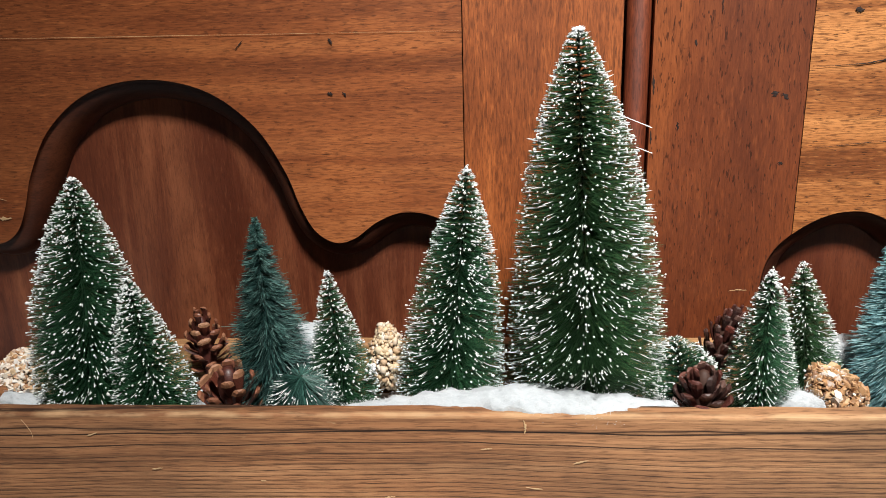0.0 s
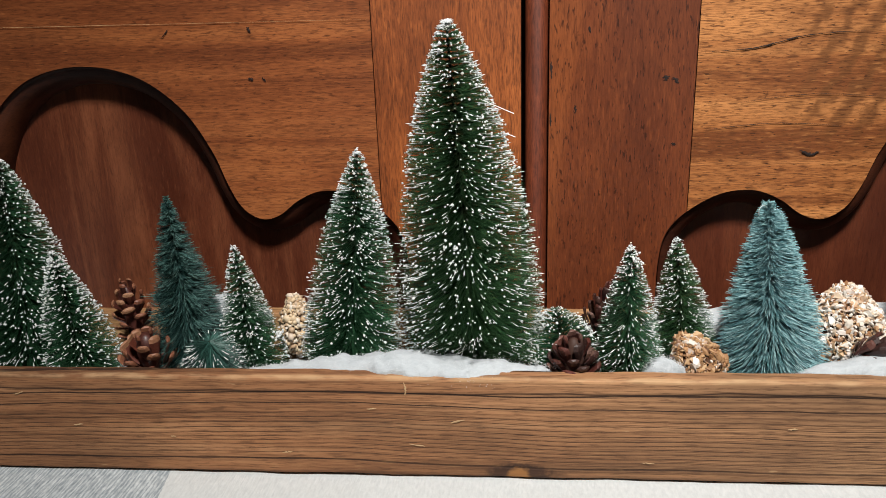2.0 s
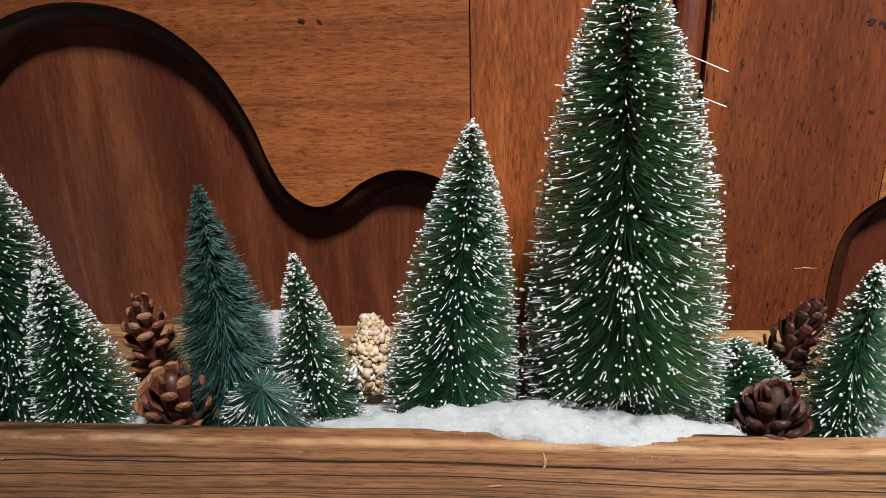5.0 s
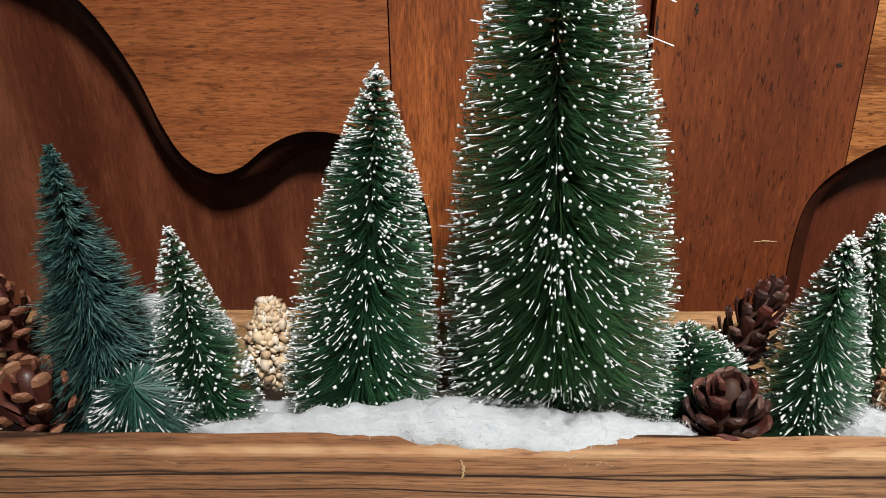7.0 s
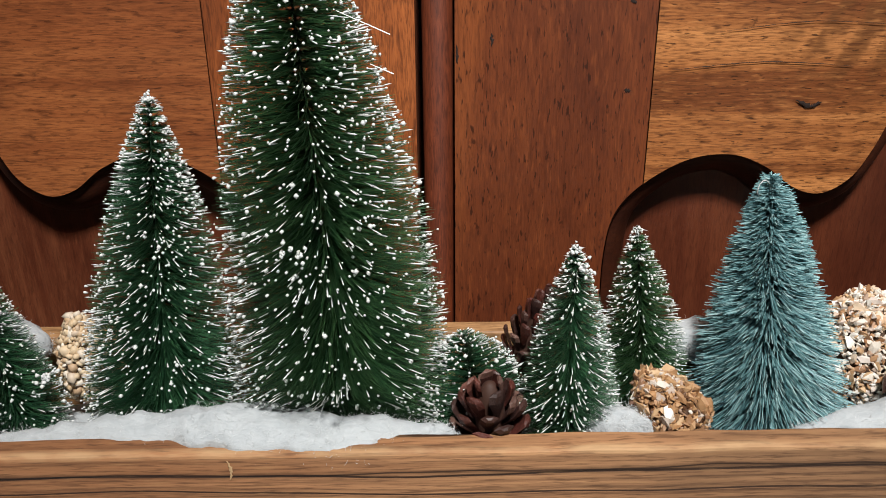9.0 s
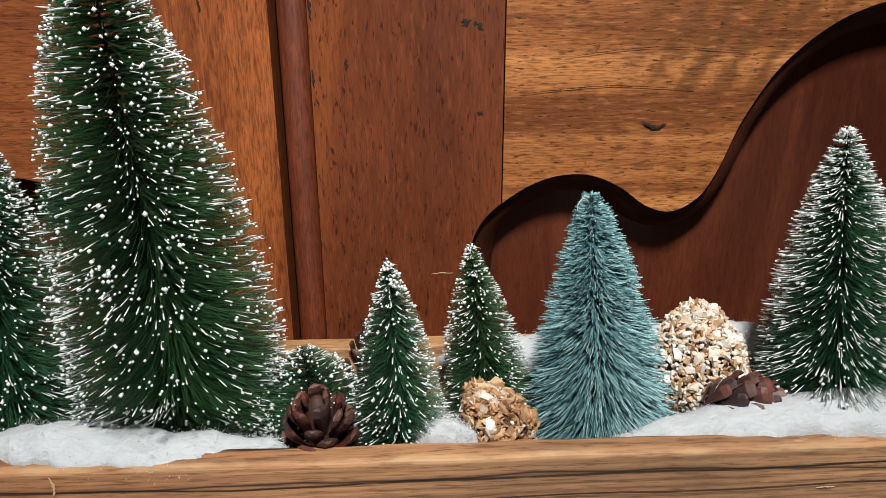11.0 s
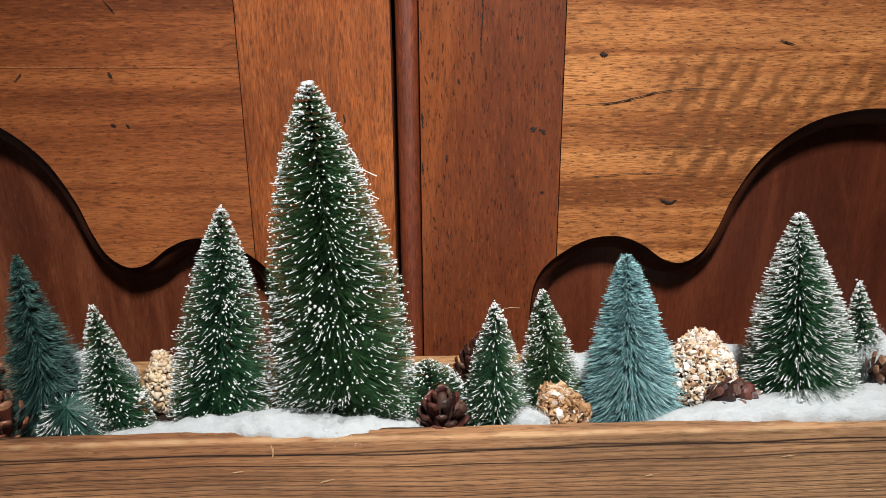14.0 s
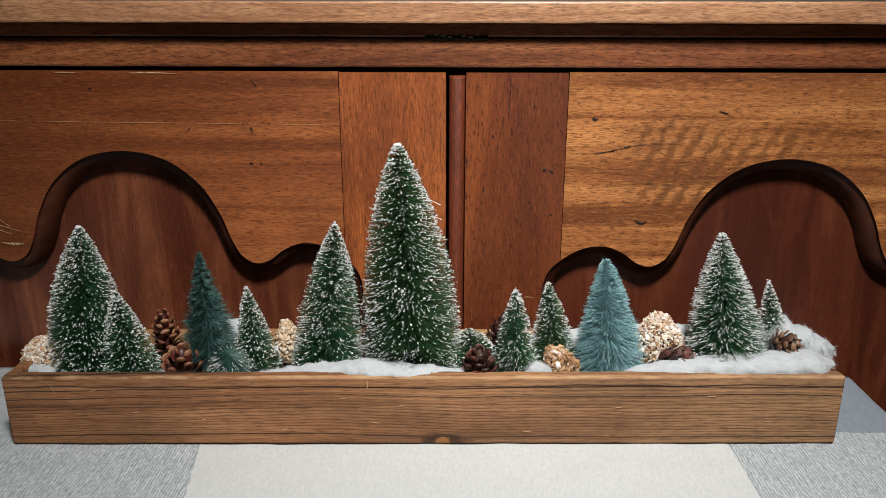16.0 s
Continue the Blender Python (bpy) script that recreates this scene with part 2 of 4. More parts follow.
LID = board("pale_walnut_edge", "x", (0.34, 0.155, 0.075), (0.55, 0.285, 0.145), (0.68, 0.40, 0.22), 26, seed=19.0, spots=0.3, mottle=0.4)
FRAME_RAIL = board("worn_walnut_rail", "x", (0.12, 0.034, 0.013), (0.26, 0.082, 0.030), (0.42, 0.155, 0.060), 30, seed=29.0, spots=0.9)
PINE = rustic("stained_pine")
RIM_BACK = board("pale_pine", "x", (0.33, 0.17, 0.07), (0.5, 0.29, 0.13), (0.62, 0.4, 0.2), 24, seed=31.0, spots=0.2, coat=0.0, rough=0.6)
BLACK_IRON = plain("dark_iron", (0.02, 0.018, 0.015), 0.5, 0.6, 0.4, 200)
VERDIGRIS = plain("worn_brass", (0.3, 0.27, 0.17), 0.55, 0.4, 0.4, 300)
WALLPAINT = plain("wall_paint", (0.30, 0.27, 0.235), 0.9, 0, 0.03, 5)
CEILINGPAINT = plain("ceiling_paint", (0.62, 0.6, 0.57), 0.9, 0, 0.03, 5)
FLOORWOOD = board("floor_wood", "x", (0.1, 0.05, 0.025), (0.2, 0.11, 0.06), (0.28, 0.16, 0.09), 6)

GREENS = [(0.008, 0.036, 0.018), (0.014, 0.060, 0.028), (0.026, 0.096, 0.042), (0.055, 0.165, 0.072), (0.018, 0.070, 0.036)]
GREEN = islands("green_bristle", GREENS, 0.4)
OLIVE = islands("deep_green_bristle", [(0.009, 0.036, 0.015), (0.016, 0.058, 0.022), (0.029, 0.086, 0.032), (0.062, 0.145, 0.052), (0.015, 0.056, 0.026)], 0.4)
TEAL = islands("teal_bristle", [(0.006, 0.022, 0.020), (0.020, 0.062, 0.056), (0.042, 0.115, 0.102), (0.16, 0.29, 0.26)], 0.5)
BLUE = islands("ice_blue_bristle", [(0.04, 0.115, 0.13), (0.13, 0.28, 0.30), (0.24, 0.44, 0.465), (0.44, 0.64, 0.65)], 0.55)
FROST = islands("frost", [(0.64, 0.68, 0.69), (0.76, 0.78, 0.78), (0.70, 0.72, 0.70)], 0.6)
WIRE = plain("twisted_wire", (0.05, 0.07, 0.05), 0.45, 0.6, 0.3, 400)
COTTON = Nodes("cotton_wool", 0.95)
COTTON.bsdf.inputs["Subsurface Weight"].default_value = 0.35
COTTON.bsdf.inputs["Subsurface Radius"].default_value = (0.006, 0.006, 0.006)
_f = COTTON.noise(COTTON.mapped((90, 220, 160)), 1.0, 6, 0.7, 1.2)
COTTON.bump(_f, 0.5, 0.002)
COTTON = COTTON.done(COTTON.ramp(_f, [(0.25, (0.38, 0.415, 0.44)), (0.6, (0.49, 0.525, 0.545))]))
FIBRE = islands("cotton_fibre", [(0.54, 0.565, 0.58), (0.66, 0.68, 0.69)], 0.9)


def scale_mat(name, colours):
    m = Nodes(name, 0.5, 0.1)
    col = m.ramp(m.object_random(), [(i / (len(colours) - 1), c) for i, c in enumerate(colours)])
    g = m.noise(m.mapped((300, 900, 900)), 1.0, 4, 0.6)
    col = m.mix(m.maths("MULTIPLY", m.ramp(g, [(0.35, 1.0), (0.6, 0.0)]), 0.6), col, tuple(v * 0.35 for v in colours[0]))
    m.bump(g, 0.4, 0.0005)
    return m.done(col)


def seed_mat(name, colours):
    m = Nodes(name, 0.55)
    col = m.ramp(m.island(), [(i / (len(colours) - 1), c) for i, c in enumerate(colours)])
    g = m.noise(m.mapped((500,) * 3), 1.0, 3)
    m.bump(g, 0.3, 0.0005)
    return m.done(col)


def cloth_mat():
    m = Nodes("woven_cotton_cloth", 0.92)
    x, y, z = m.xyz()
    wob = m.maths("MULTIPLY", m.maths("SUBTRACT", m.noise(m.mapped((60, 60, 60)), 1.0, 2), 0.5), 0.004)
    xs = m.maths("ADD", m.maths("ADD", x, wob), m.maths("MULTIPLY", y, 0.16))
    left = m.maths("LESS_THAN", xs, -0.11)
    right = m.maths("GREATER_THAN", m.maths("ADD", x, wob), 0.431)
    grey = m.maths("MAXIMUM", left, right)
    deep = m.maths("MULTIPLY", right, m.maths("GREATER_THAN", m.maths("ADD", y, wob), 0.523))
    rib = m.wave(m.mapped((1, 0.12, 1)), 95, 5.0, 3, "X", 3.0)
    weave = m.noise(m.mapped((460, 170, 300)), 1.0, 3, 0.6)
    shade = m.maths("ADD", m.maths("MULTIPLY", rib, 0.22), m.maths("MULTIPLY", weave, 0.78))
    g = m.ramp(shade, [(0.28, (0.21, 0.245, 0.27)), (0.5, (0.36, 0.40, 0.42)), (0.72, (0.56, 0.60, 0.61))])
    d = m.ramp(shade, [(0.25, (0.17, 0.21, 0.25)), (0.75, (0.27, 0.31, 0.35))])
    w = m.ramp(weave, [(0.3, (0.50, 0.525, 0.525)), (0.7, (0.59, 0.615, 0.61))])
    col = m.mix(grey, w, g)
    col = m.mix(deep, col, d)
    m.bump(shade, 0.3, 0.0010)
    return m.done(col)


CRACK = plain("dark_crack", (0.018, 0.008, 0.005), 0.8)
SPLINTER = plain("pale_splinter", (0.48, 0.31, 0.16), 0.7)
CLOTH = cloth_mat()


# ---- builders ----
def link_mesh(name, verts, faces, mats, parent=None, label="", smooth=False, mat_ids=None):
    me = bpy.data.meshes.new(name)
    me.from_pydata([tuple(v) for v in verts], [], [tuple(int(i) for i in f) for f in faces])
    for mt in (mats if isinstance(mats, (list, tuple)) else [mats]):
        me.materials.append(mt)
    if mat_ids is not None:
        me.polygons.foreach_set("material_index", np.asarray(mat_ids, dtype=np.int32))
    if smooth:
        me.polygons.foreach_set("use_smooth", np.ones(len(me.polygons), dtype=bool))
    me.update()
    ob = new(name, me)
    if parent:
        ob.parent = parent
    if label:
        ob["label"] = label
    return ob


def part(name, bm, material, parent=None, label="", smooth=False):
    me = bpy.data.meshes.new(name)
    bmesh.ops.recalc_face_normals(bm, faces=bm.faces)
    bm.to_mesh(me)
    bm.free()
    me.materials.append(material)
    if smooth:
        me.polygons.foreach_set("use_smooth", np.ones(len(me.polygons), dtype=bool))
    ob = new(name, me)
    if parent:
        ob.parent = parent
    if label:
        ob["label"] = label
    return ob


def slab(x0, x1, y0, y1, z0, z1, bevel=0.0015, segs=2, cuts=0, wear=0.0):
    """A box with softened, slightly uneven edges."""
    bm = bmesh.new()
    bmesh.ops.create_cube(bm, size=1, matrix=Matrix.LocRotScale(((x0 + x1) / 2, (y0 + y1) / 2, (z0 + z1) / 2), None, (x1 - x0, y1 - y0, z1 - z0)))
    if bevel:
        bmesh.ops.bevel(bm, geom=list(bm.edges), offset=bevel, segments=segs, profile=0.5, affect="EDGES")
    if cuts:
        long = max(e.calc_length() for e in bm.edges) * 0.8
        bmesh.ops.subdivide_edges(bm, edges=[e for e in bm.edges if e.calc_length() > long], cuts=cuts)
        for v in bm.verts:
            v.co += noise.noise_vector(v.co * 23) * wear + noise.noise_vector(v.co * 90) * wear * 0.5
    return bm


def empty(name, m=None):
    ob = new(name)
    ob.empty_display_size = 0.02
    if m:
        ob.matrix_world = m
    return ob


# ---- room ----
FLOOR_Z = -0.74
for nm, b, mt in (("floor", (-2.6, 2.6, -3.1, 1.5, FLOOR_Z - 0.1, FLOOR_Z), FLOORWOOD), ("ceiling", (-2.6, 2.6, -3.1, 1.5, 1.78, 1.9), CEILINGPAINT),
                  ("wall_north", (-2.6, 2.6, 1.4, 1.5, FLOOR_Z, 1.78), WALLPAINT), ("wall_south", (-2.6, 2.6, -3.1, -3.0, FLOOR_Z, 1.78), WALLPAINT),
                  ("wall_west", (-2.6, -2.5, -3.0, 1.4, FLOOR_Z, 1.78), WALLPAINT), ("wall_east", (2.5, 2.6, -3.0, 1.4, FLOOR_Z, 1.78), WALLPAINT)):
    tagged(part(nm, slab(*b, bevel=0), mt), "plain painted room surface" if "wall" in nm else "plain " + nm + " of the room", nm.split("_")[0], kind="structure")

# ---- the cabinet ----
FACE, RECESS = 0.682, 0.030
cabinet = tagged(empty("cabinet", pose(0, FACE, FLOOR_Z)), "old reddish walnut cabinet with two scalloped panelled doors", "cabinet")
OFF = Matrix.Translation((0, -FACE, -FLOOR_Z))


def spline(points, n):
    """A smooth line through control points."""
    pts = [Vector(p) for p in points]
    pts = [pts[0] * 2 - pts[1]] + pts + [pts[-1] * 2 - pts[-2]]
    out = []
    for i in range(1, len(pts) - 2):
        a, b, c, d = pts[i - 1:i + 3]
        for k in range(n):
            t = k / n
            out.append(0.5 * (2 * b + (c - a) * t + (2 * a - 5 * b + 4 * c - d) * t * t + (3 * b - a - 3 * c + d) * t ** 3))
    out.append(pts[-2])
    return out


# the scallop of one half door: from the foot of the stile to the crown of the arch
HALF = [(-0.024, 0.060), (-0.0235, 0.110), (-0.017, 0.141), (0.002, 0.163), (0.030, 0.179), (0.058, 0.182), (0.082, 0.173), (0.103, 0.158), (0.122, 0.154),
        (0.140, 0.165), (0.152, 0.187), (0.165, 0.222), (0.190, 0.262), (0.232, 0.293), (0.287, 0.304)]
DOOR_TOP, SPAN = 0.408, 0.287
scallop = spline(HALF + [(2 * SPAN - x, z) for x, z in HALF[-2::-1]], 8)
LOW = -0.62
scallop = [Vector((scallop[0].x, LOW))] + scallop + [Vector((scallop[-1].x, LOW))]


def cove_rings(line, width, depth, steps=7):
    """Lines that sink from the face into the recess: a sharp step at the face, then a swelling round down to the panel."""
    n = len(line)
    rings = [[(p.x, 0.0, p.y) for p in line]]
    for k in range(steps + 1):
        a = k / steps * math.pi / 2
        w, d = width * math.sin(a), 0.005 + (depth - 0.005) * (1 - math.cos(a))
        ring = []
        for i, p in enumerate(line):
            t = (line[min(n - 1, i + 1)] - line[max(0, i - 1)]).normalized()
            q = p + Vector((t.y, -t.x)) * w
            ring.append((q.x, d, q.y))
        rings.append(ring)
    return rings


def door(x_edge, side, mats, rise):
    """One door, hinged away from the middle: its frame has a scalloped opening with a sunk panel."""
    rail_m, stile_m, panel_m = mats
    lift = lambda z: z + rise * max(0.0, min(1.0, (z - 0.15) / 0.15)) if z < 0.33 else z
    flip = lambda v: (x_edge + side * v[0], FACE + v[1], lift(v[2]))
    door_w = SPAN * 2
    pb = slab(min(x_edge - side * 0.06, x_edge + side * (door_w + 0.06)), max(x_edge - side * 0.06, x_edge + side * (door_w + 0.06)), FACE + RECESS, FACE + RECESS + 0.014, LOW, DOOR_TOP - 0.02, 0)
    bmesh.ops.transform(pb, matrix=OFF, verts=pb.verts)
    d = part("door", pb, panel_m, cabinet, "dark red-brown sunk door panel")
    # rail: between the stiles, above the scallop
    inner = [p for p in scallop if 0.0 <= p.x <= door_w]
    first = Vector((0.0, 0.1615))
    inner = [first] + inner + [Vector((door_w, 0.1615))]
    verts, faces = [], []
    n = len(inner)
    for p in inner:
        verts += [flip((p.x, 0, p.y)), flip((p.x, 0, DOOR_TOP)), flip((p.x, 0.004, DOOR_TOP + 0.001)), flip((p.x, RECESS, DOOR_TOP))]
    for i in range(n - 1):
        a, b = i * 4, (i + 1) * 4
        faces += [(a, b, b + 1, a + 1), (a + 1, b + 1, b + 2, a + 2), (a + 2, b + 2, b + 3, a + 3)]
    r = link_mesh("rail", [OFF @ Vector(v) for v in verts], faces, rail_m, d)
    # two stiles, each with the foot of the scallop cut into it
    for end in (0, 1):
        foot = [p for p in scallop if p.x <= 0.0] if not end else [p for p in scallop if p.x >= door_w][::-1]
        foot = foot + [Vector((0.0 if not end else door_w, 0.1615))]
        outer = -0.136 if not end else door_w + 0.09
        if side > 0 and not end:
            outer = -0.1295
        verts, faces = [], []
        gap = 0.0010 if not end else -0.0010
        rows = [(p.x - gap, p.y) for p in foot] + [(foot[-1].x - gap, DOOR_TOP)]
        back = 0.028
        for x, z in rows:
            verts += [flip((x, -0.0008, z)), flip((outer, -0.0008, z)), flip((outer, back, z)), flip((x, back, z))]
        for i in range(len(rows) - 1):
            a, b = i * 4, (i + 1) * 4
            faces += [(a, b, b + 1, a + 1), (a + 1, b + 1, b + 2, a + 2), (a + 3, b + 3, b, a)]
        e = (len(rows) - 1) * 4
        faces.append((e, e + 1, e + 2, e + 3))
        link_mesh("stile", [OFF @ Vector(v) for v in verts], faces, stile_m, d)
    # moulded edge of the opening, in wood darkened to stand for shade
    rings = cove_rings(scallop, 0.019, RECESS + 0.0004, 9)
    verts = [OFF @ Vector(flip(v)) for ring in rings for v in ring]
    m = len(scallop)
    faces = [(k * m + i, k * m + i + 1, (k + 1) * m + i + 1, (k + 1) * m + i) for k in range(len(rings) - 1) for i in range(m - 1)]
    link_mesh("moulding", verts, faces, COVE, d, "rounded moulding round the panel, its wood darkened for shade", smooth=True)
    return d


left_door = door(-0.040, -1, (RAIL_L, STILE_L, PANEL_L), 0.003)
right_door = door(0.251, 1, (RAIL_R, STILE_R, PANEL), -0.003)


def half_round(x0, x1, y, z0, z1, depth):
    bm = bmesh.new()
    n = 10
    ring = []
    for z in (z0, z1 - 0.004, z1):
        shrink = 0.6 if z == z1 else 1.0
        ring.append([bm.verts.new(((x0 + x1) / 2 - math.cos(math.pi * i / n) * (x1 - x0) / 2, y - math.sin(math.pi * i / n) * depth * shrink, z)) for i in range(n + 1)])
    for a, b in zip(ring, ring[1:]):
        for i in range(n):
            bm.faces.new((a[i], a[i + 1], b[i + 1], b[i]))
    bm.faces.new(ring[-1])
    return bm


bm = half_round(0.1000, 0.1205, FACE + 0.010, LOW, DOOR_TOP - 0.004, 0.009)
bmesh.ops.transform(bm, matrix=OFF, verts=bm.verts)
part("bead", bm, BEAD, cabinet, "rounded upright bead between the doors", smooth=True)


def cab(name, b, mt, label="", bevel=0.0015, cuts=0, wear=0.0, parent=None):
    bm = slab(*b, bevel=bevel, cuts=cuts, wear=wear)
    bmesh.ops.transform(bm, matrix=OFF, verts=bm.verts)
    return part(name, bm, mt, parent or cabinet, label)


cab("carcass", (-0.78, 0.98, FACE + 0.05, FACE + 0.42, FLOOR_Z, 0.466), PANEL)
cab("frame_rail", (-0.78, 0.98, FACE - 0.001, FACE + 0.05, 0.4145, 0.4495), FRAME_RAIL, "worn walnut rail above the doors", 0.003, 60, 0.0007)
cab("upper_rail", (-0.78, 0.98, FACE - 0.004, FACE + 0.05, 0.4515, 0.4675), FRAME_RAIL, "", 0.002, 40, 0.0005)
cab("lid", (-0.80, 1.0, FACE - 0.025, FACE + 0.44, 0.468, 0.4935), LID, "pale worn edge of the overhanging lid", 0.0025, 70, 0.0006)


def ribbon(name, line, width, y, mat, parent, m, seed):
    """A thin ragged crack or splinter that lies on an upright face."""
    rng = random.Random(seed)
    pts = spline([Vector(p) for p in line], 10)
    n = len(pts)
    verts, faces = [], []
    for i, p in enumerate(pts):
        t = (pts[min(n - 1, i + 1)] - pts[max(0, i - 1)]).normalized()
        nrm = Vector((-t.y, t.x))
        w = width * 0.5 * (0.25 + math.sin(math.pi * (i + 0.3) / (n - 0.4))) * rng.uniform(0.5, 1.3)
        j = nrm * rng.uniform(-0.3, 0.3) * width
        a, b = p + nrm * w + j, p - nrm * w + j
        verts += [m @ Vector((a.x, y, a.y)), m @ Vector((p.x + j.x, y - 0.0002, p.y + j.y)), m @ Vector((b.x, y, b.y))]
    for i in range(n - 1):
        for k in (0, 1):
            faces.append((i * 3 + k, i * 3 + k + 1, i * 3 + 4 + k, i * 3 + 3 + k))
    return link_mesh(name, verts, faces, mat, parent)


NICKS = [(right_door, [(0.256, 0.306), (0.30, 0.309), (0.34, 0.318), (0.39, 0.321)], 0.0008), (right_door, [(0.177, 0.4078), (0.1775, 0.39), (0.176, 0.365), (0.1765, 0.35)], 0.0012),
         (left_door, [(-0.1555, 0.339), (-0.153, 0.334)], 0.0024), (left_door, [(-0.160, 0.292), (-0.155, 0.291)], 0.0026), (left_door, [(-0.146, 0.293), (-0.143, 0.289)], 0.0016),
         (left_door, [(-0.152, 0.401), (-0.143, 0.389)], 0.0010), (left_door, [(-0.240, 0.331), (-0.232, 0.339)], 0.0008), (left_door, [(-0.36, 0.388), (-0.355, 0.386)], 0.0016),
         (right_door, [(0.224, 0.287), (0.2255, 0.282)], 0.0042), (right_door, [(0.2305, 0.285), (0.236, 0.280)], 0.0030), (right_door, [(0.2325, 0.226), (0.236, 0.224)], 0.0028),
         (right_door, [(0.345, 0.218), (0.356, 0.214), (0.362, 0.217)], 0.0022), (right_door, [(0.282, 0.352), (0.289, 0.351)], 0.0030), (right_door, [(0.262, 0.238), (0.32, 0.243), (0.38, 0.24)], 0.0005),
         (right_door, [(0.29, 0.262), (0.35, 0.268), (0.41, 0.265)], 0.0004), (right_door, [(0.44, 0.362), (0.455, 0.358)], 0.0012), (right_door, [(0.145, 0.262), (0.1455, 0.254)], 0.0018),
         (right_door, [(0.156, 0.331), (0.157, 0.325)], 0.0014), (right_door, [(0.208, 0.37), (0.209, 0.362)], 0.0014), (left_door, [(0.052, 0.30), (0.053, 0.292)], 0.0012),
         (right_door, [(0.1228, 0.302), (0.1236, 0.286)], 0.0018), (right_door, [(0.1228, 0.255), (0.1233, 0.243)], 0.0014), (right_door, [(0.1229, 0.372), (0.1233, 0.360)], 0.0012)]
for i, (dr, line, w) in enumerate(NICKS):
    ribbon("nick", line, w, FACE - 0.0011, CRACK, dr, OFF, 40 + i)
for i, (line, w) in enumerate([([(-0.525, 0.211), (-0.505, 0.205), (-0.478, 0.197)], 0.0010), ([(-0.520, 0.203), (-0.490, 0.193)], 0.0008), ([(-0.505, 0.181), (-0.490, 0.179), (-0.476, 0.180)], 0.0030),
                               ([(-0.515, 0.222), (-0.488, 0.201)], 0.0006), ([(-0.305, 0.4066), (-0.28, 0.4068), (-0.245, 0.4062)], 0.0014), ([(-0.40, 0.4070), (-0.37, 0.4066)], 0.0010), ([(-0.60, 0.347), (-0.40, 0.345), (-0.20, 0.3435), (-0.042, 0.3425)], 0.0003)]):
    ribbon("scratch", line, w, FACE - 0.0011, SPLINTER, left_door, OFF, 140 + i)
ribbon("scratch", [(0.200, 0.108), (0.208, 0.1088), (0.216, 0.1085)], 0.0009, FACE - 0.0011, SPLINTER, right_door, OFF, 160)
hinge = cab("hinge", (0.070, 0.148, FACE - 0.0050, FACE + 0.002, 0.4480, 0.4540), BLACK_IRON, "blackened worn metal hinge", 0.001)
for i in range(7):
    cx = 0.084 + i * 0.0085
    bm = bmesh.new()
    bmesh.ops.create_icosphere(bm, subdivisions=1, radius=0.002, matrix=OFF @ Matrix.LocRotScale((cx, FACE - 0.0050, 0.4545 - 0.0015 * (i % 3)), None, (1.8, 0.5, 0.7)))
    part("flake", bm, VERDIGRIS, hinge)

# ---- the table and its cloth ----
TX0, TX1, TY0, TY1 = -0.80, 0.655, 0.06, 0.672
table = tagged(empty("table", pose(0, 0, FLOOR_Z)), "table under a pale plaid cloth before the cabinet", "table")
TOFF = Matrix.Translation((0, 0, -FLOOR_Z))
for nm, b in [("tabletop", (TX0, TX1, TY0, TY1, -0.034, -0.004))] + [("leg", (x, x + 0.05, y, y + 0.05, FLOOR_Z, -0.034)) for x in (TX0 + 0.03, TX1 - 0.08) for y in (TY0 + 0.03, TY1 - 0.08)]:
    bm = slab(*b, bevel=0.003)
    bmesh.ops.transform(bm, matrix=TOFF, verts=bm.verts)
    part(nm, bm, FRAME_RAIL, table)


def cloth():
    """A cloth over the table, that bends over its free edges and hangs down."""
    drop, rad = 0.16, 0.012
    def bend(s, lo, hi):
        if s > hi - rad:
            e = s - (hi - rad)
            a = min(e / rad, math.pi / 2)
            return hi - rad + rad * math.sin(a), -rad * (1 - math.cos(a)) - max(0, e - rad * math.pi / 2)
        if s < lo + rad:
            e = lo + rad - s
            a = min(e / rad, math.pi / 2)
            return lo + rad - rad * math.sin(a), -rad * (1 - math.cos(a)) - max(0, e - rad * math.pi / 2)
        return s, 0
    xs = np.concatenate([np.linspace(TX0 - drop, TX0, 8), np.linspace(TX0 + 0.004, TX1 - rad, 150), np.linspace(TX1 - rad + 0.002, TX1 + 0.016, 10), np.linspace(TX1 + 0.02, TX1 + drop, 10)])
    ys = np.concatenate([np.linspace(TY0 - drop, TY0, 6), np.linspace(TY0 + 0.004, TY1, 80)])
    verts, faces = [], []
    for y in ys:
        for x in xs:
            px, dz1 = bend(x, TX0, TX1 + 0.008)
            py, dz2 = bend(y, TY0 - 0.004, TY1 + 0.5)
            h = 0.0012 * noise.noise((x * 22, y * 22, 0)) + 0.0006 * noise.noise((x * 70, y * 60, 3))
            swing = 0.006 * math.sin(y * 38) * min(1, -dz1 / 0.05)
            verts.append((px + swing, py, max(dz1 + dz2, -drop) + h - 0.0014))
    nx = len(xs)
    for j in range(len(ys) - 1):
        for i in range(nx - 1):
            faces.append((j * nx + i, j * nx + i + 1, (j + 1) * nx + i + 1, (j + 1) * nx + i))
    ob = link_mesh("tablecloth", verts, faces, CLOTH, smooth=True)
    mod = ob.modifiers.new("thick", "SOLIDIFY")
    mod.thickness, mod.offset = 0.0016, -1
    return tagged(ob, "woven cotton cloth with white and grey-blue bands", "tablecloth")


cloth()

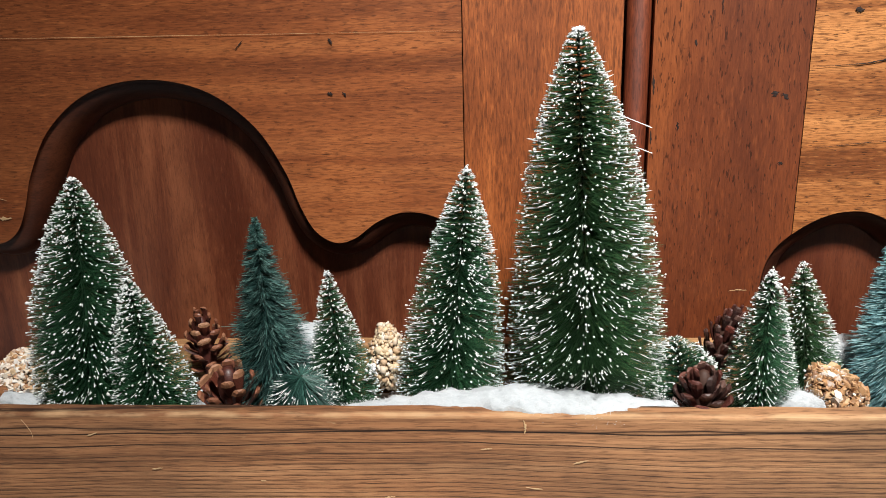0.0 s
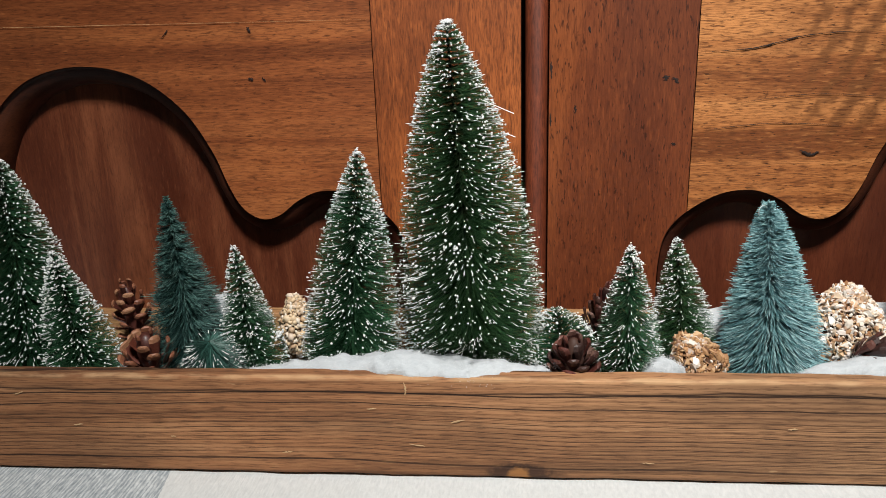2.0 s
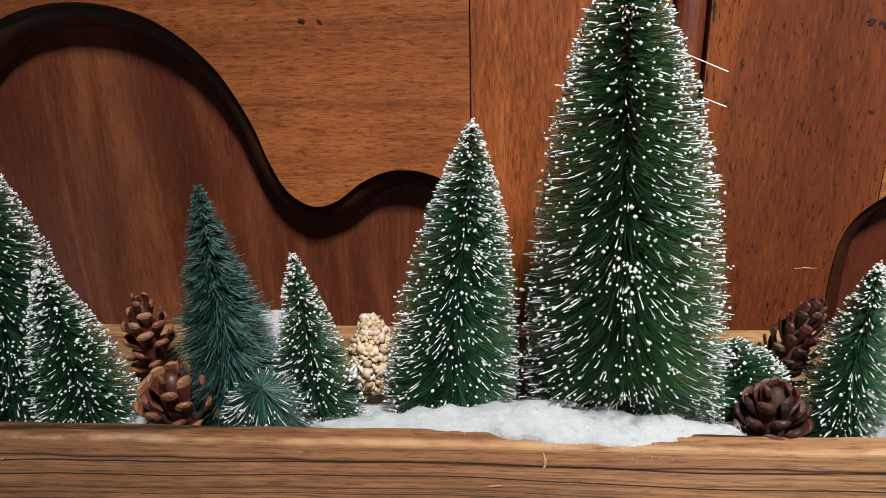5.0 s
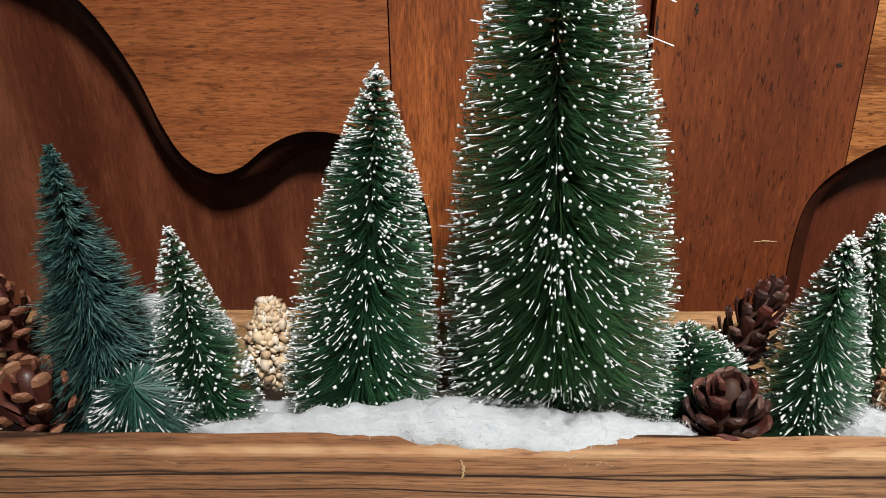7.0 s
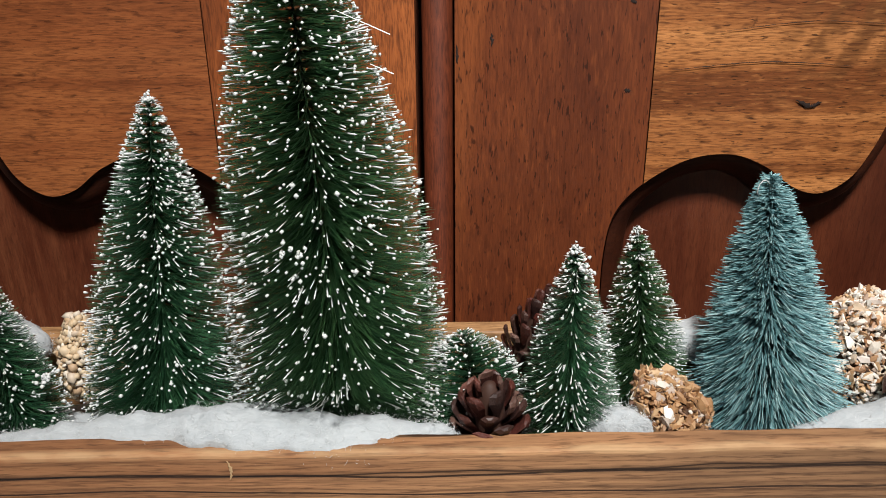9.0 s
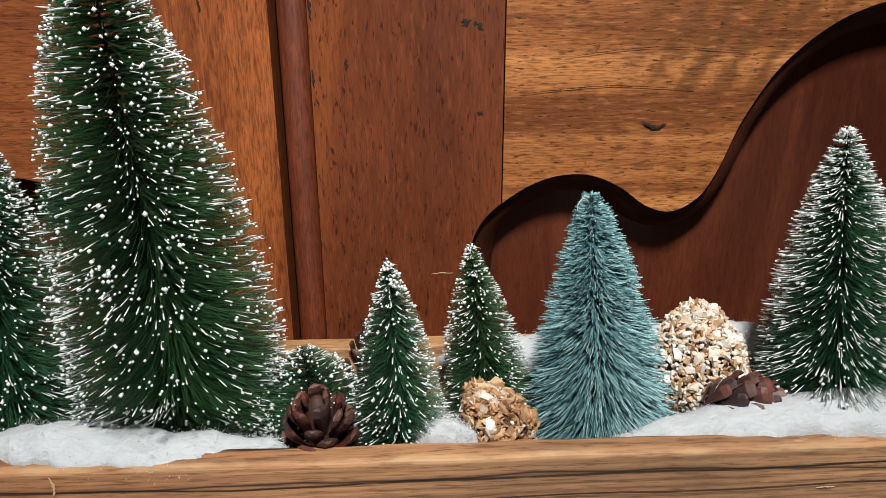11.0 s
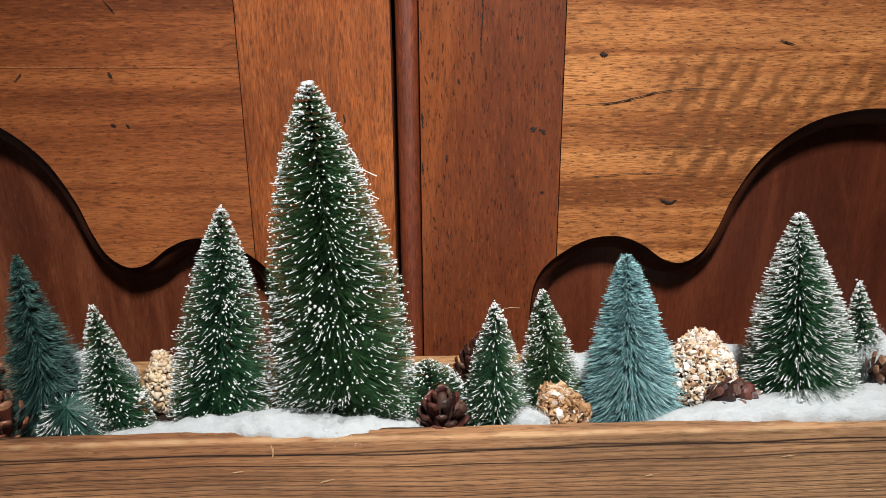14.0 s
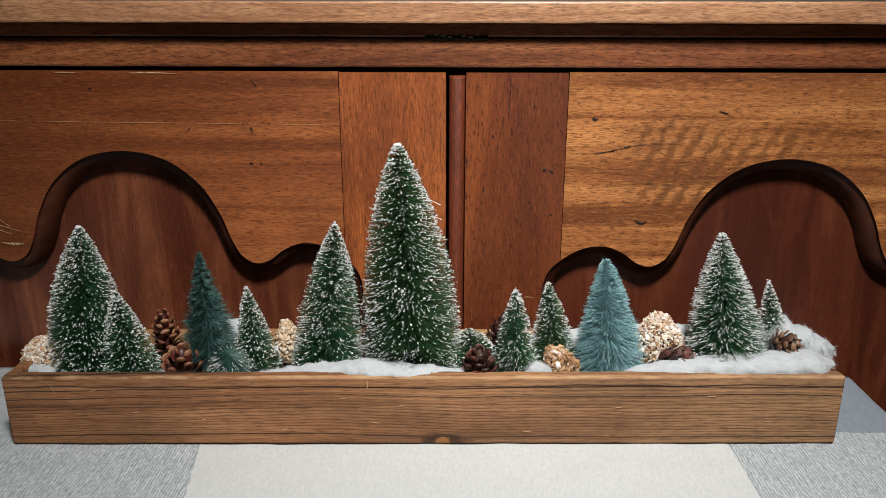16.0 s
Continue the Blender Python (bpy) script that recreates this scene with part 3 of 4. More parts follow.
# ---- the wooden trough ----
TURN_BOX = math.degrees(math.atan(0.0254))
BX0, BX1, DEEP, HIGH, THICK = -0.404, 0.556, 0.139, 0.0865, 0.0155
BOXM = pose(0, 0.4815, 0.0, 0, 0, TURN_BOX)
box = tagged(empty("planter_box", BOXM), "long rustic brown wooden trough box filled with trees", "box")
for nm, b, mt, lab in (("front_board", (BX0, BX1, 0.0, THICK, 0.0005, HIGH), PINE, "brown-stained board with dark wavy grain"),
                       ("back_board", (BX0, BX1, DEEP - THICK, DEEP, 0.0005, HIGH), RIM_BACK, "pale wooden back board"),
                       ("end_board", (BX0 + 0.0005, BX0 + THICK, THICK, DEEP - THICK, 0.0005, HIGH - 0.0006), PINE, ""),
                       ("end_board", (BX1 - THICK, BX1 - 0.0005, THICK, DEEP - THICK, 0.0005, HIGH - 0.0006), PINE, ""),
                       ("bottom_board", (BX0 + THICK, BX1 - THICK, THICK, DEEP - THICK, 0.001, 0.012), PINE, "")):
    part(nm, slab(*b, bevel=0.0026, segs=3, cuts=90 if "front" in nm else 30, wear=0.0008), mt, box, lab)

for i, (line, w) in enumerate([([(0.010, 0.0835), (0.0115, 0.078), (0.0105, 0.0725)], 0.0012), ([(-0.352, 0.082), (-0.347, 0.073), (-0.3455, 0.066)], 0.0004), ([(0.045, 0.049), (0.056, 0.052)], 0.0012),
                               ([(0.012, 0.030), (0.024, 0.028)], 0.0010), ([(-0.09, 0.020), (-0.082, 0.021)], 0.0012), ([(-0.26, 0.042), (-0.252, 0.043)], 0.0012), ([(-0.305, 0.069), (-0.297, 0.0715)], 0.0010),
                               ([(-0.02, 0.060), (-0.012, 0.061)], 0.0009), ([(0.295, 0.048), (0.302, 0.0485)], 0.0012), ([(0.19, 0.017), (0.20, 0.0165)], 0.0008), ([(0.40, 0.062), (0.41, 0.0625)], 0.0009),
                               ([(-0.18, 0.033), (-0.176, 0.033)], 0.0012), ([(0.47, 0.03), (0.478, 0.0295)], 0.0010), ([(0.553, 0.066), (0.5545, 0.0655)], 0.0030)]):
    ribbon("splinter", line, w, -0.0010, SPLINTER, box, Matrix.Identity(4), 90 + i)

# ---- bottle-brush trees ----
def prisms(a, b, ra, rb, sides=3):
    """Thin rods from points a to b, as one vertex and face array."""
    n = len(a)
    d = b - a
    d /= np.linalg.norm(d, axis=1, keepdims=True) + 1e-12
    up = np.where(np.abs(d[:, 2:3]) > 0.9, np.array([[1.0, 0, 0]]), np.array([[0, 0, 1.0]]))
    u = np.cross(d, up)
    u /= np.linalg.norm(u, axis=1, keepdims=True)
    w = np.cross(d, u)
    verts = np.zeros((n, sides * 2, 3))
    for k in range(sides):
        c, s = math.cos(2 * math.pi * k / sides), math.sin(2 * math.pi * k / sides)
        o = u * c + w * s
        verts[:, k] = a + o * ra[:, None]
        verts[:, sides + k] = b + o * rb[:, None]
    base = (np.arange(n) * sides * 2)[:, None]
    faces = []
    for k in range(sides):
        k2 = (k + 1) % sides
        faces.append(np.hstack([base + k, base + k2, base + sides + k2, base + sides + k]))
    return verts.reshape(-1, 3), np.concatenate(faces)


def beads(c, d, r, length):
    """Small stretched octahedra at points c along directions d."""
    n = len(c)
    up = np.where(np.abs(d[:, 2:3]) > 0.9, np.array([[1.0, 0, 0]]), np.array([[0, 0, 1.0]]))
    u = np.cross(d, up)
    u /= np.linalg.norm(u, axis=1, keepdims=True)
    w = np.cross(d, u)
    v = np.zeros((n, 10, 3))
    v[:, 0], v[:, 9] = c - d * length[:, None], c + d * length[:, None] * 0.55
    for k in range(4):
        o = u * math.cos(k * math.pi / 2) + w * math.sin(k * math.pi / 2)
        v[:, 1 + k] = c - d * length[:, None] * 0.4 + o * r[:, None] * 0.75
        v[:, 5 + k] = c + d * length[:, None] * 0.25 + o * r[:, None]
    base = (np.arange(n) * 10)[:, None]
    tris, quads = [], []
    for k in range(4):
        k2 = (k + 1) % 4
        tris += [np.hstack([base, base + 1 + k2, base + 1 + k]), np.hstack([base + 9, base + 5 + k, base + 5 + k2])]
        quads.append(np.hstack([base + 1 + k, base + 1 + k2, base + 5 + k2, base + 5 + k]))
    return v.reshape(-1, 3), [tuple(f) for f in np.concatenate(tris)] + [tuple(f) for f in np.concatenate(quads)]


def axis_pose(base, tip):
    z = (Vector(tip) - Vector(base))
    return Matrix.Translation(base) @ z.to_track_quat("Z", "Y").to_matrix().to_4x4(), z.length


def brush_tree(label, base, tip, radius, count, mat, seed, frost=0.5, bulge=1.9, frost_r=0.00076, frost_len=0.0036, thick=0.00014, lift=0.09,
               ragged=0.045, group="bottle-brush trees", curl=0.0, clumps=0.07, blunt=0.07, tuft=1, waist=0.0, droop=0.10, coats=0.38, hold=(0.094, 0.009)):
    rng = np.random.default_rng(seed)
    m, length = axis_pose(base, tip)
    tree = tagged(empty("bottle_brush_tree", m), label, "toy tree", group)
    s = rng.random(count) ** 0.88
    # bristles sit in the turns of a twisted wire, so they come in loose rows
    rows = max(14, int(length / 0.0046))
    s = np.clip(0.42 * s + 0.58 * (np.floor(s * rows) + 0.5 + rng.normal(0, 0.16, count)) / rows, 0.004, 1)
    env = radius * ((1 - blunt) * (1 - (1 - s) ** bulge) + blunt * np.minimum(1, s / 0.03) ** 0.5)
    env *= 1 - 0.30 * np.clip((s - 0.90) / 0.10, 0, 1) ** 2
    env *= 1 - waist * np.exp(-((s - 0.42) / 0.07) ** 2)
    ang = rng.random(count) * 2 * math.pi
    if tuft > 1:
        lead = np.arange(count) // tuft * tuft
        ang = ang[lead] + rng.normal(0, 0.075, count)
        s = np.clip(s[lead] + rng.normal(0, 0.0075, count), 0.004, 1)
        env = env[lead]
    lump = 1 + ragged * 0.6 * np.sin(ang * 3 + s * 17 + seed) * np.sin(s * 23 + seed)
    ln = env * lump * (1 - np.abs(rng.normal(0, ragged, count)))
    tilt = lift + rng.normal(0, 0.075, count) + 0.3 * np.clip(0.05 - s, 0, 1) / 0.05 - droop * np.clip((s - 0.45) / 0.55, 0, 1)
    out = np.stack([np.cos(ang) * np.cos(tilt), np.sin(ang) * np.cos(tilt), np.sin(tilt)], 1)
    a = np.stack([np.zeros(count), np.zeros(count), length * (1 - s)], 1)
    side = np.stack([-np.sin(ang), np.cos(ang), np.zeros(count)], 1) * rng.normal(0, 0.10, count)[:, None]
    mid = a + (out + side) * (ln * 0.5)[:, None]
    bend = np.clip(rng.normal(0, 0.032 + curl, (count, 3)), -0.16, 0.16) * ln[:, None]
    b = mid + (out + side) * (ln * 0.5)[:, None] + bend
    # the boards of the box hold the lowest bristles in
    for pts in (mid, b):
        w = pts @ np.array(m.to_3x3()).T + np.array(m.translation)
        inner = 0.5000 + 0.0254 * w[:, 0] + hold[1] * np.clip((hold[0] - w[:, 2]) / 0.025, 0, 1)
        stop = (w[:, 2] < hold[0] + 0.006) & (w[:, 1] < inner)
        w[stop, 1] = inner[stop]
        w[:, 2] = np.maximum(w[:, 2], 0.054)
        pts[:] = (w - np.array(m.translation)) @ np.array(m.to_3x3())
    v1, f1 = prisms(a, mid, np.full(count, thick * 1.05), np.full(count, thick))
    v2, f2 = prisms(mid, b, np.full(count, thick), np.full(count, thick * 0.6))
    # joined so that one bristle stays one loose piece
    nv = 6
    verts = np.concatenate([v1.reshape(-1, nv, 3), v2.reshape(-1, nv, 3)[:, 3:]], 1)
    faces = []
    base_i = (np.arange(count) * 9)[:, None]
    for ring in (0, 3):
        for k in range(3):
            k2 = (k + 1) % 3
            faces.append(np.hstack([base_i + ring + k, base_i + ring + k2, base_i + ring + 3 + k2, base_i + ring + 3 + k]))
    link_mesh("bristles", verts.reshape(-1, 3), np.concatenate(faces), mat, tree)["kind"] = "stuff"
    # twisted wire
    bm = bmesh.new()
    turns = int(length / 0.006)
    for ph in (0, math.pi):
        prev = None
        for i in range(turns * 6 + 1):
            z = length * i / (turns * 6)
            an = i / 6 * 2 * math.pi + ph
            c = Vector((math.cos(an) * 0.0006, math.sin(an) * 0.0006, z))
            ring = [bm.verts.new(c + Vector((math.cos(k * 2.094) * 0.0007, math.sin(k * 2.094) * 0.0007, 0))) for k in range(3)]
            if prev:
                for k in range(3):
                    bm.faces.new((prev[k], prev[(k + 1) % 3], ring[(k + 1) % 3], ring[k]))
            prev = ring
    part("stem", bm, WIRE, tree)
    if frost > 0:
        pick = rng.random(count) < frost * (0.75 + 0.5 * np.sin(ang * 2 + s * 9 + seed) * 0.6)
        pick |= s < 0.012
        d = b - mid
        d /= np.linalg.norm(d, axis=1, keepdims=True)
        k = int(pick.sum())
        r = frost_r * rng.uniform(0.55, 1.2, k)
        # some tips carry a round drop, others are only coated thinly along their end
        big = rng.random(k) < clumps
        coat = ~big & (rng.random(k) < coats)
        r = np.where(big, r * 1.55, np.where(coat, r * 0.56, r))
        fl = frost_len * rng.uniform(0.6, 1.5, k) * np.where(coat, 1.4, 0.0)
        fl = np.where(coat, fl, r * rng.uniform(1.1, 2.2, k))
        v, f = beads(b[pick] - d[pick] * (fl * 0.3)[:, None], d[pick], r, np.maximum(fl, r))
        link_mesh("frost", v, f, FROST, tree, "white frosted tips", smooth=True)["kind"] = "stuff"
    return tree


def on_axis(tip, low, z):
    """The point at height z on the line from tip through low."""
    t, l = Vector(tip), Vector(low)
    return t + (l - t) * ((t.z - z) / (t.z - l.z))


BED = 0.054
FROSTED = "green bottle-brush tree with white frosted tips"
BLUE_GREEN = islands("blue_green_bristle", [(0.008, 0.036, 0.028), (0.018, 0.070, 0.055), (0.036, 0.12, 0.095), (0.09, 0.22, 0.18)], 0.5)
TREES = [
    ("tall broad " + FROSTED, (-0.324, 0.539, 0.246), (-0.3365, 0.546, 0.097), 0.0475, 8649, GREEN, dict(frost=0.36, bulge=2.3, frost_r=0.00084)),
    ("small leaning " + FROSTED, (-0.290, 0.532, 0.170), (-0.2795, 0.533, 0.070), 0.0345, 4324, GREEN, dict(frost=0.41, bulge=1.6, frost_r=0.00084)),
    ("dark teal bottle-brush tree without snow", (-0.190, 0.546, 0.213), (-0.1885, 0.550, 0.105), 0.039, 8100, TEAL, dict(frost=0.00, lift=-0.02, bulge=1.45, curl=0.07, thick=0.00028, ragged=0.17, tuft=9, waist=0.06, droop=0.35)),
    ("small slender " + FROSTED, (-0.1375, 0.544, 0.171), (-0.1295, 0.544, 0.068), 0.0300, 3891, GREEN, dict(frost=0.30, bulge=1.5, clumps=0.09)),
    ("middle-sized " + FROSTED, (-0.0305, 0.553, 0.247), (-0.0455, 0.552, 0.074), 0.0430, 8649, GREEN, dict(frost=0.34, hold=(0.104, 0.015), bulge=2.1, frost_len=0.0042)),
    ("tallest broad " + FROSTED, (0.0455, 0.531, 0.345), (0.0590, 0.544, 0.107), 0.0600, 15856, OLIVE, dict(frost=0.32, hold=(0.106, 0.017), bulge=2.5, frost_r=0.00076, frost_len=0.0046, clumps=0.12, coats=0.4)),
    ("small " + FROSTED + " beside a dark cone", (0.1785, 0.512, 0.183), (0.1815, 0.527, 0.085), 0.0305, 4324, GREEN, dict(frost=0.30, bulge=1.75, frost_r=0.00066)),
    ("small " + FROSTED + " at the back board", (0.2225, 0.576, 0.169), (0.2330, 0.575, 0.080), 0.0290, 3891, OLIVE, dict(frost=0.31, bulge=1.9, frost_r=0.00066)),
    ("ice-blue fluffy bottle-brush tree without snow", (0.2890, 0.568, 0.2005), (0.3005, 0.553, 0.060), 0.0480, 11400, BLUE, dict(frost=0.00, bulge=1.38, curl=0.04, thick=0.00034, ragged=0.085, blunt=0.13, lift=0.0, tuft=10, waist=0.07, droop=0.5)),
    ("broad " + FROSTED + " standing in cotton snow", (0.4155, 0.550, 0.240), (0.4350, 0.550, 0.095), 0.0500, 9225, GREEN, dict(frost=0.47, coats=0.8, frost_len=0.0044, frost_r=0.00064, bulge=1.8)),
    ("slim little " + FROSTED, (0.4890, 0.580, 0.171), (0.5030, 0.578, 0.098), 0.0205, 2738, GREEN, dict(frost=0.40, bulge=2.3)),
    ("short teal-green frosted bottle-brush tree tipped over", (-0.1545, 0.512, 0.1000), (-0.1560, 0.520, 0.080), 0.0400, 2697, BLUE_GREEN, dict(frost=0.22, coats=0.7, bulge=1.5, lift=-0.30, clumps=0.02, blunt=0.45)),
    ("low frosted bottle-brush tree behind the tallest one", (0.1260, 0.556, 0.115), (0.1300, 0.548, 0.085), 0.0330, 2450, GREEN, dict(frost=0.36, bulge=3.0, lift=0.3)),
]
# lumps where the frost ran together: tree, then place, number of grains, size
CLUMPS = {3: [((-0.1062, 0.538, 0.0952), 16, 0.0022), ((-0.1215, 0.519, 0.1035), 9, 0.0013), ((-0.1375, 0.544, 0.1705), 10, 0.0012)], 4: [((-0.0305, 0.553, 0.2475), 10, 0.0014)],
          5: [((0.0529, 0.490, 0.188), 8, 0.0016), ((0.0450, 0.491, 0.188), 6, 0.0015), ((0.049, 0.490, 0.191), 5, 0.0012)], 6: [((0.1825, 0.507, 0.1735), 16, 0.0021), ((0.1785, 0.512, 0.1825), 6, 0.0012)],
          10: [((0.4895, 0.580, 0.1705), 14, 0.0017)]}
for i, (lab, tip, low, rad, cnt, mt, kw) in enumerate(TREES):
    made = brush_tree(lab, on_axis(tip, low, BED), tip, rad, cnt, mt, 100 + i, **kw)
    for where, n, size in CLUMPS.get(i, ()):
        rng = np.random.default_rng(500 + i)
        back = made.matrix_world.inverted()
        c = np.array([back @ Vector(where)] * n) + rng.normal(0, size, (n, 3))
        d = rng.normal(size=(n, 3))
        d /= np.linalg.norm(d, axis=1, keepdims=True)
        v, f = beads(c, d, size * rng.uniform(0.4, 0.8, n), size * rng.uniform(0.5, 0.9, n))
        link_mesh("frost_clump", v, f, FROST, made, "white lump of frost", smooth=True)
    if lab.startswith("ice"):
        # a loose loop of wire at the tip
        back = made.matrix_world.inverted()
        ring = [back @ (Vector((0.2838, 0.563, 0.1945)) + Vector((0.0035 * math.cos(k * 0.6), 0.001 * math.sin(k), 0.0048 * math.sin(k * 0.6)))) for k in range(9)]
        a, b = np.array(ring[:-1]), np.array(ring[1:])
        v, f = prisms(a, b, np.full(8, 0.00028), np.full(8, 0.00028))
        link_mesh("wire_loop", v, f, FROST, made, "pale thin wire loop")
    if lab.startswith("tallest"):
        back = made.matrix_world.inverted()
        for p, q in (((0.070, 0.520, 0.2895), (0.0935, 0.514, 0.2800)), ((0.084, 0.518, 0.2670), (0.0945, 0.5145, 0.2632))):
            v, f = prisms(np.array([back @ Vector(p)]), np.array([back @ Vector(q)]), np.array([0.00022]), np.array([0.00034]))
            link_mesh("stray_bristle", v, f, FROST, made)


# ---- pine cones ----
def scale_mesh(name, mats, tip_share=0.7):
    """One woody scale, from the core outwards along x: narrow root, broad thick end."""
    xs = [0.0, 0.4, tip_share, 0.93, 1.0]
    hw = [0.12, 0.24, 0.36, 0.31, 0.13]
    th = [0.05, 0.07, 0.12, 0.15, 0.06]
    lift = [0.0, 0.0, 0.05, 0.12, 0.13]
    verts, faces, ids = [], [], []
    for x, w, t, l in zip(xs, hw, th, lift):
        # rounded back, keeled belly, edges that curl up a little
        verts += [(x, -w, l + 0.05), (x, -w * 0.5, l + t * 0.85), (x, w * 0.5, l + t * 0.85), (x, w, l + 0.05), (x, w * 0.4, l - t * 0.6), (x, -w * 0.4, l - t * 0.6)]
    for i in range(len(xs) - 1):
        a, b = i * 6, i * 6 + 6
        for k in range(6):
            faces.append((a + k, b + k, b + (k + 1) % 6, a + (k + 1) % 6))
            ids.append(1 if i >= 2 else 0)
    e = len(verts) - 6
    faces.append((e + 5, e + 4, e + 3, e + 2, e + 1, e))
    ids.append(1)
    me = bpy.data.meshes.new(name)
    me.from_pydata(verts, [], faces)
    for mt in mats:
        me.materials.append(mt)
    me.polygons.foreach_set("material_index", np.array(ids, dtype=np.int32))
    me.polygons.foreach_set("use_smooth", np.zeros(len(ids), dtype=bool))
    return me


def pine_cone(label, base, tip, radius, mesh, core_mat, count, seed, low_up=5, size=1.0, reach=0.9):
    rng = random.Random(seed)
    m, length = axis_pose(base, tip)
    cone = tagged(empty("pine_cone", m), label, "pine cone", "pine cones")
    bm = bmesh.new()
    bmesh.ops.create_uvsphere(bm, u_segments=10, v_segments=8, radius=1, matrix=Matrix.LocRotScale((0, 0, length * 0.48), None, (radius * 0.36, radius * 0.36, length * 0.42)))
    part("core", bm, core_mat, cone, smooth=True)
    for i in range(count):
        t = (i + 0.5) / count
        z = length * (0.10 + 0.90 * t)
        r = radius * (math.sin(math.pi * (0.20 + 0.76 * t)) ** 0.75)
        a = i * 2.39996 + rng.uniform(-0.16, 0.16)
        up = radians(low_up + (84 - low_up) * t ** 1.3 + rng.uniform(-7, 7))
        ln = radius * reach * rng.uniform(0.92, 1.08) * (1 - 0.3 * t)
        ob = new("scale", mesh)
        ob.parent = cone
        wide = radius * size * rng.uniform(0.88, 1.1) * (0.7 + 0.4 * math.sin(math.pi * t))
        back = min(r, ln * math.cos(up))
        ob.matrix_local = Matrix.Translation((math.cos(a) * (r - back), math.sin(a) * (r - back), z - ln * math.sin(up))) @ (Euler((0, 0, a)).to_matrix() @ Euler((rng.uniform(-0.3, 0.3), -up, rng.uniform(-0.15, 0.15))).to_matrix()).to_4x4() @ Matrix.Diagonal((ln, wide, wide, 1))
    return cone


RUST = scale_mat("rusty_cone_scale", [(0.050, 0.014, 0.010), (0.10, 0.026, 0.017), (0.19, 0.050, 0.028)])
TAN_TIP = scale_mat("tan_cone_tip", [(0.20, 0.068, 0.038), (0.32, 0.13, 0.068), (0.42, 0.215, 0.115)])
DARK = scale_mat("dark_cone_scale", [(0.026, 0.010, 0.008), (0.050, 0.016, 0.012), (0.11, 0.026, 0.018)])
DARK_TIP = scale_mat("dull_cone_tip", [(0.035, 0.014, 0.011), (0.060, 0.024, 0.018), (0.20, 0.11, 0.085), (0.14, 0.030, 0.019), (0.045, 0.016, 0.012)])
BROWN = scale_mat("brown_cone_scale", [(0.028, 0.011, 0.007), (0.055, 0.022, 0.013), (0.09, 0.036, 0.02)])
BUFF_TIP = scale_mat("buff_cone_tip", [(0.20, 0.10, 0.055), (0.36, 0.2, 0.11), (0.07, 0.03, 0.018)])
CORE = plain("cone_core", (0.05, 0.02, 0.012), 0.7)
rust_scale, dark_scale, brown_scale = scale_mesh("rust_scale", (RUST, TAN_TIP), 0.78), scale_mesh("dark_scale", (DARK, DARK_TIP)), scale_mesh("brown_scale", (BROWN, BUFF_TIP))
pine_cone("reddish-brown open pine cone with tan scale tips", (-0.247, 0.570, 0.058), (-0.251, 0.566, 0.134), 0.0195, rust_scale, RUST, 42, 1, 0, 0.72, 0.85)
pine_cone("reddish-brown wide open pine cone at the rim", (-0.2145, 0.527, 0.062), (-0.2145, 0.521, 0.106), 0.0265, rust_scale, RUST, 30, 2, 22, 0.60, 1.15)
pine_cone("small dark red pine cone at the rim", (0.140, 0.519, 0.062), (0.1385, 0.513, 0.113), 0.0225, dark_scale, CORE, 36, 3, 14, 0.72, 1.1)
pine_cone("tall dark pine cone leaning against the back", (0.152, 0.577, 0.056), (0.178, 0.574, 0.135), 0.0190, dark_scale, CORE, 66, 4, 22, 0.56, 0.95)
pine_cone("brown pine cone lying in the cotton snow", (0.354, 0.530, 0.090), (0.399, 0.532, 0.091), 0.0182, dark_scale, CORE, 40, 5, 26, 0.70, 0.95)
pine_cone("small brown open pine cone on the cotton snow", (0.487, 0.548, 0.104), (0.522, 0.538, 0.107), 0.0178, brown_scale, CORE, 26, 6, 5, 0.70, 1.0)


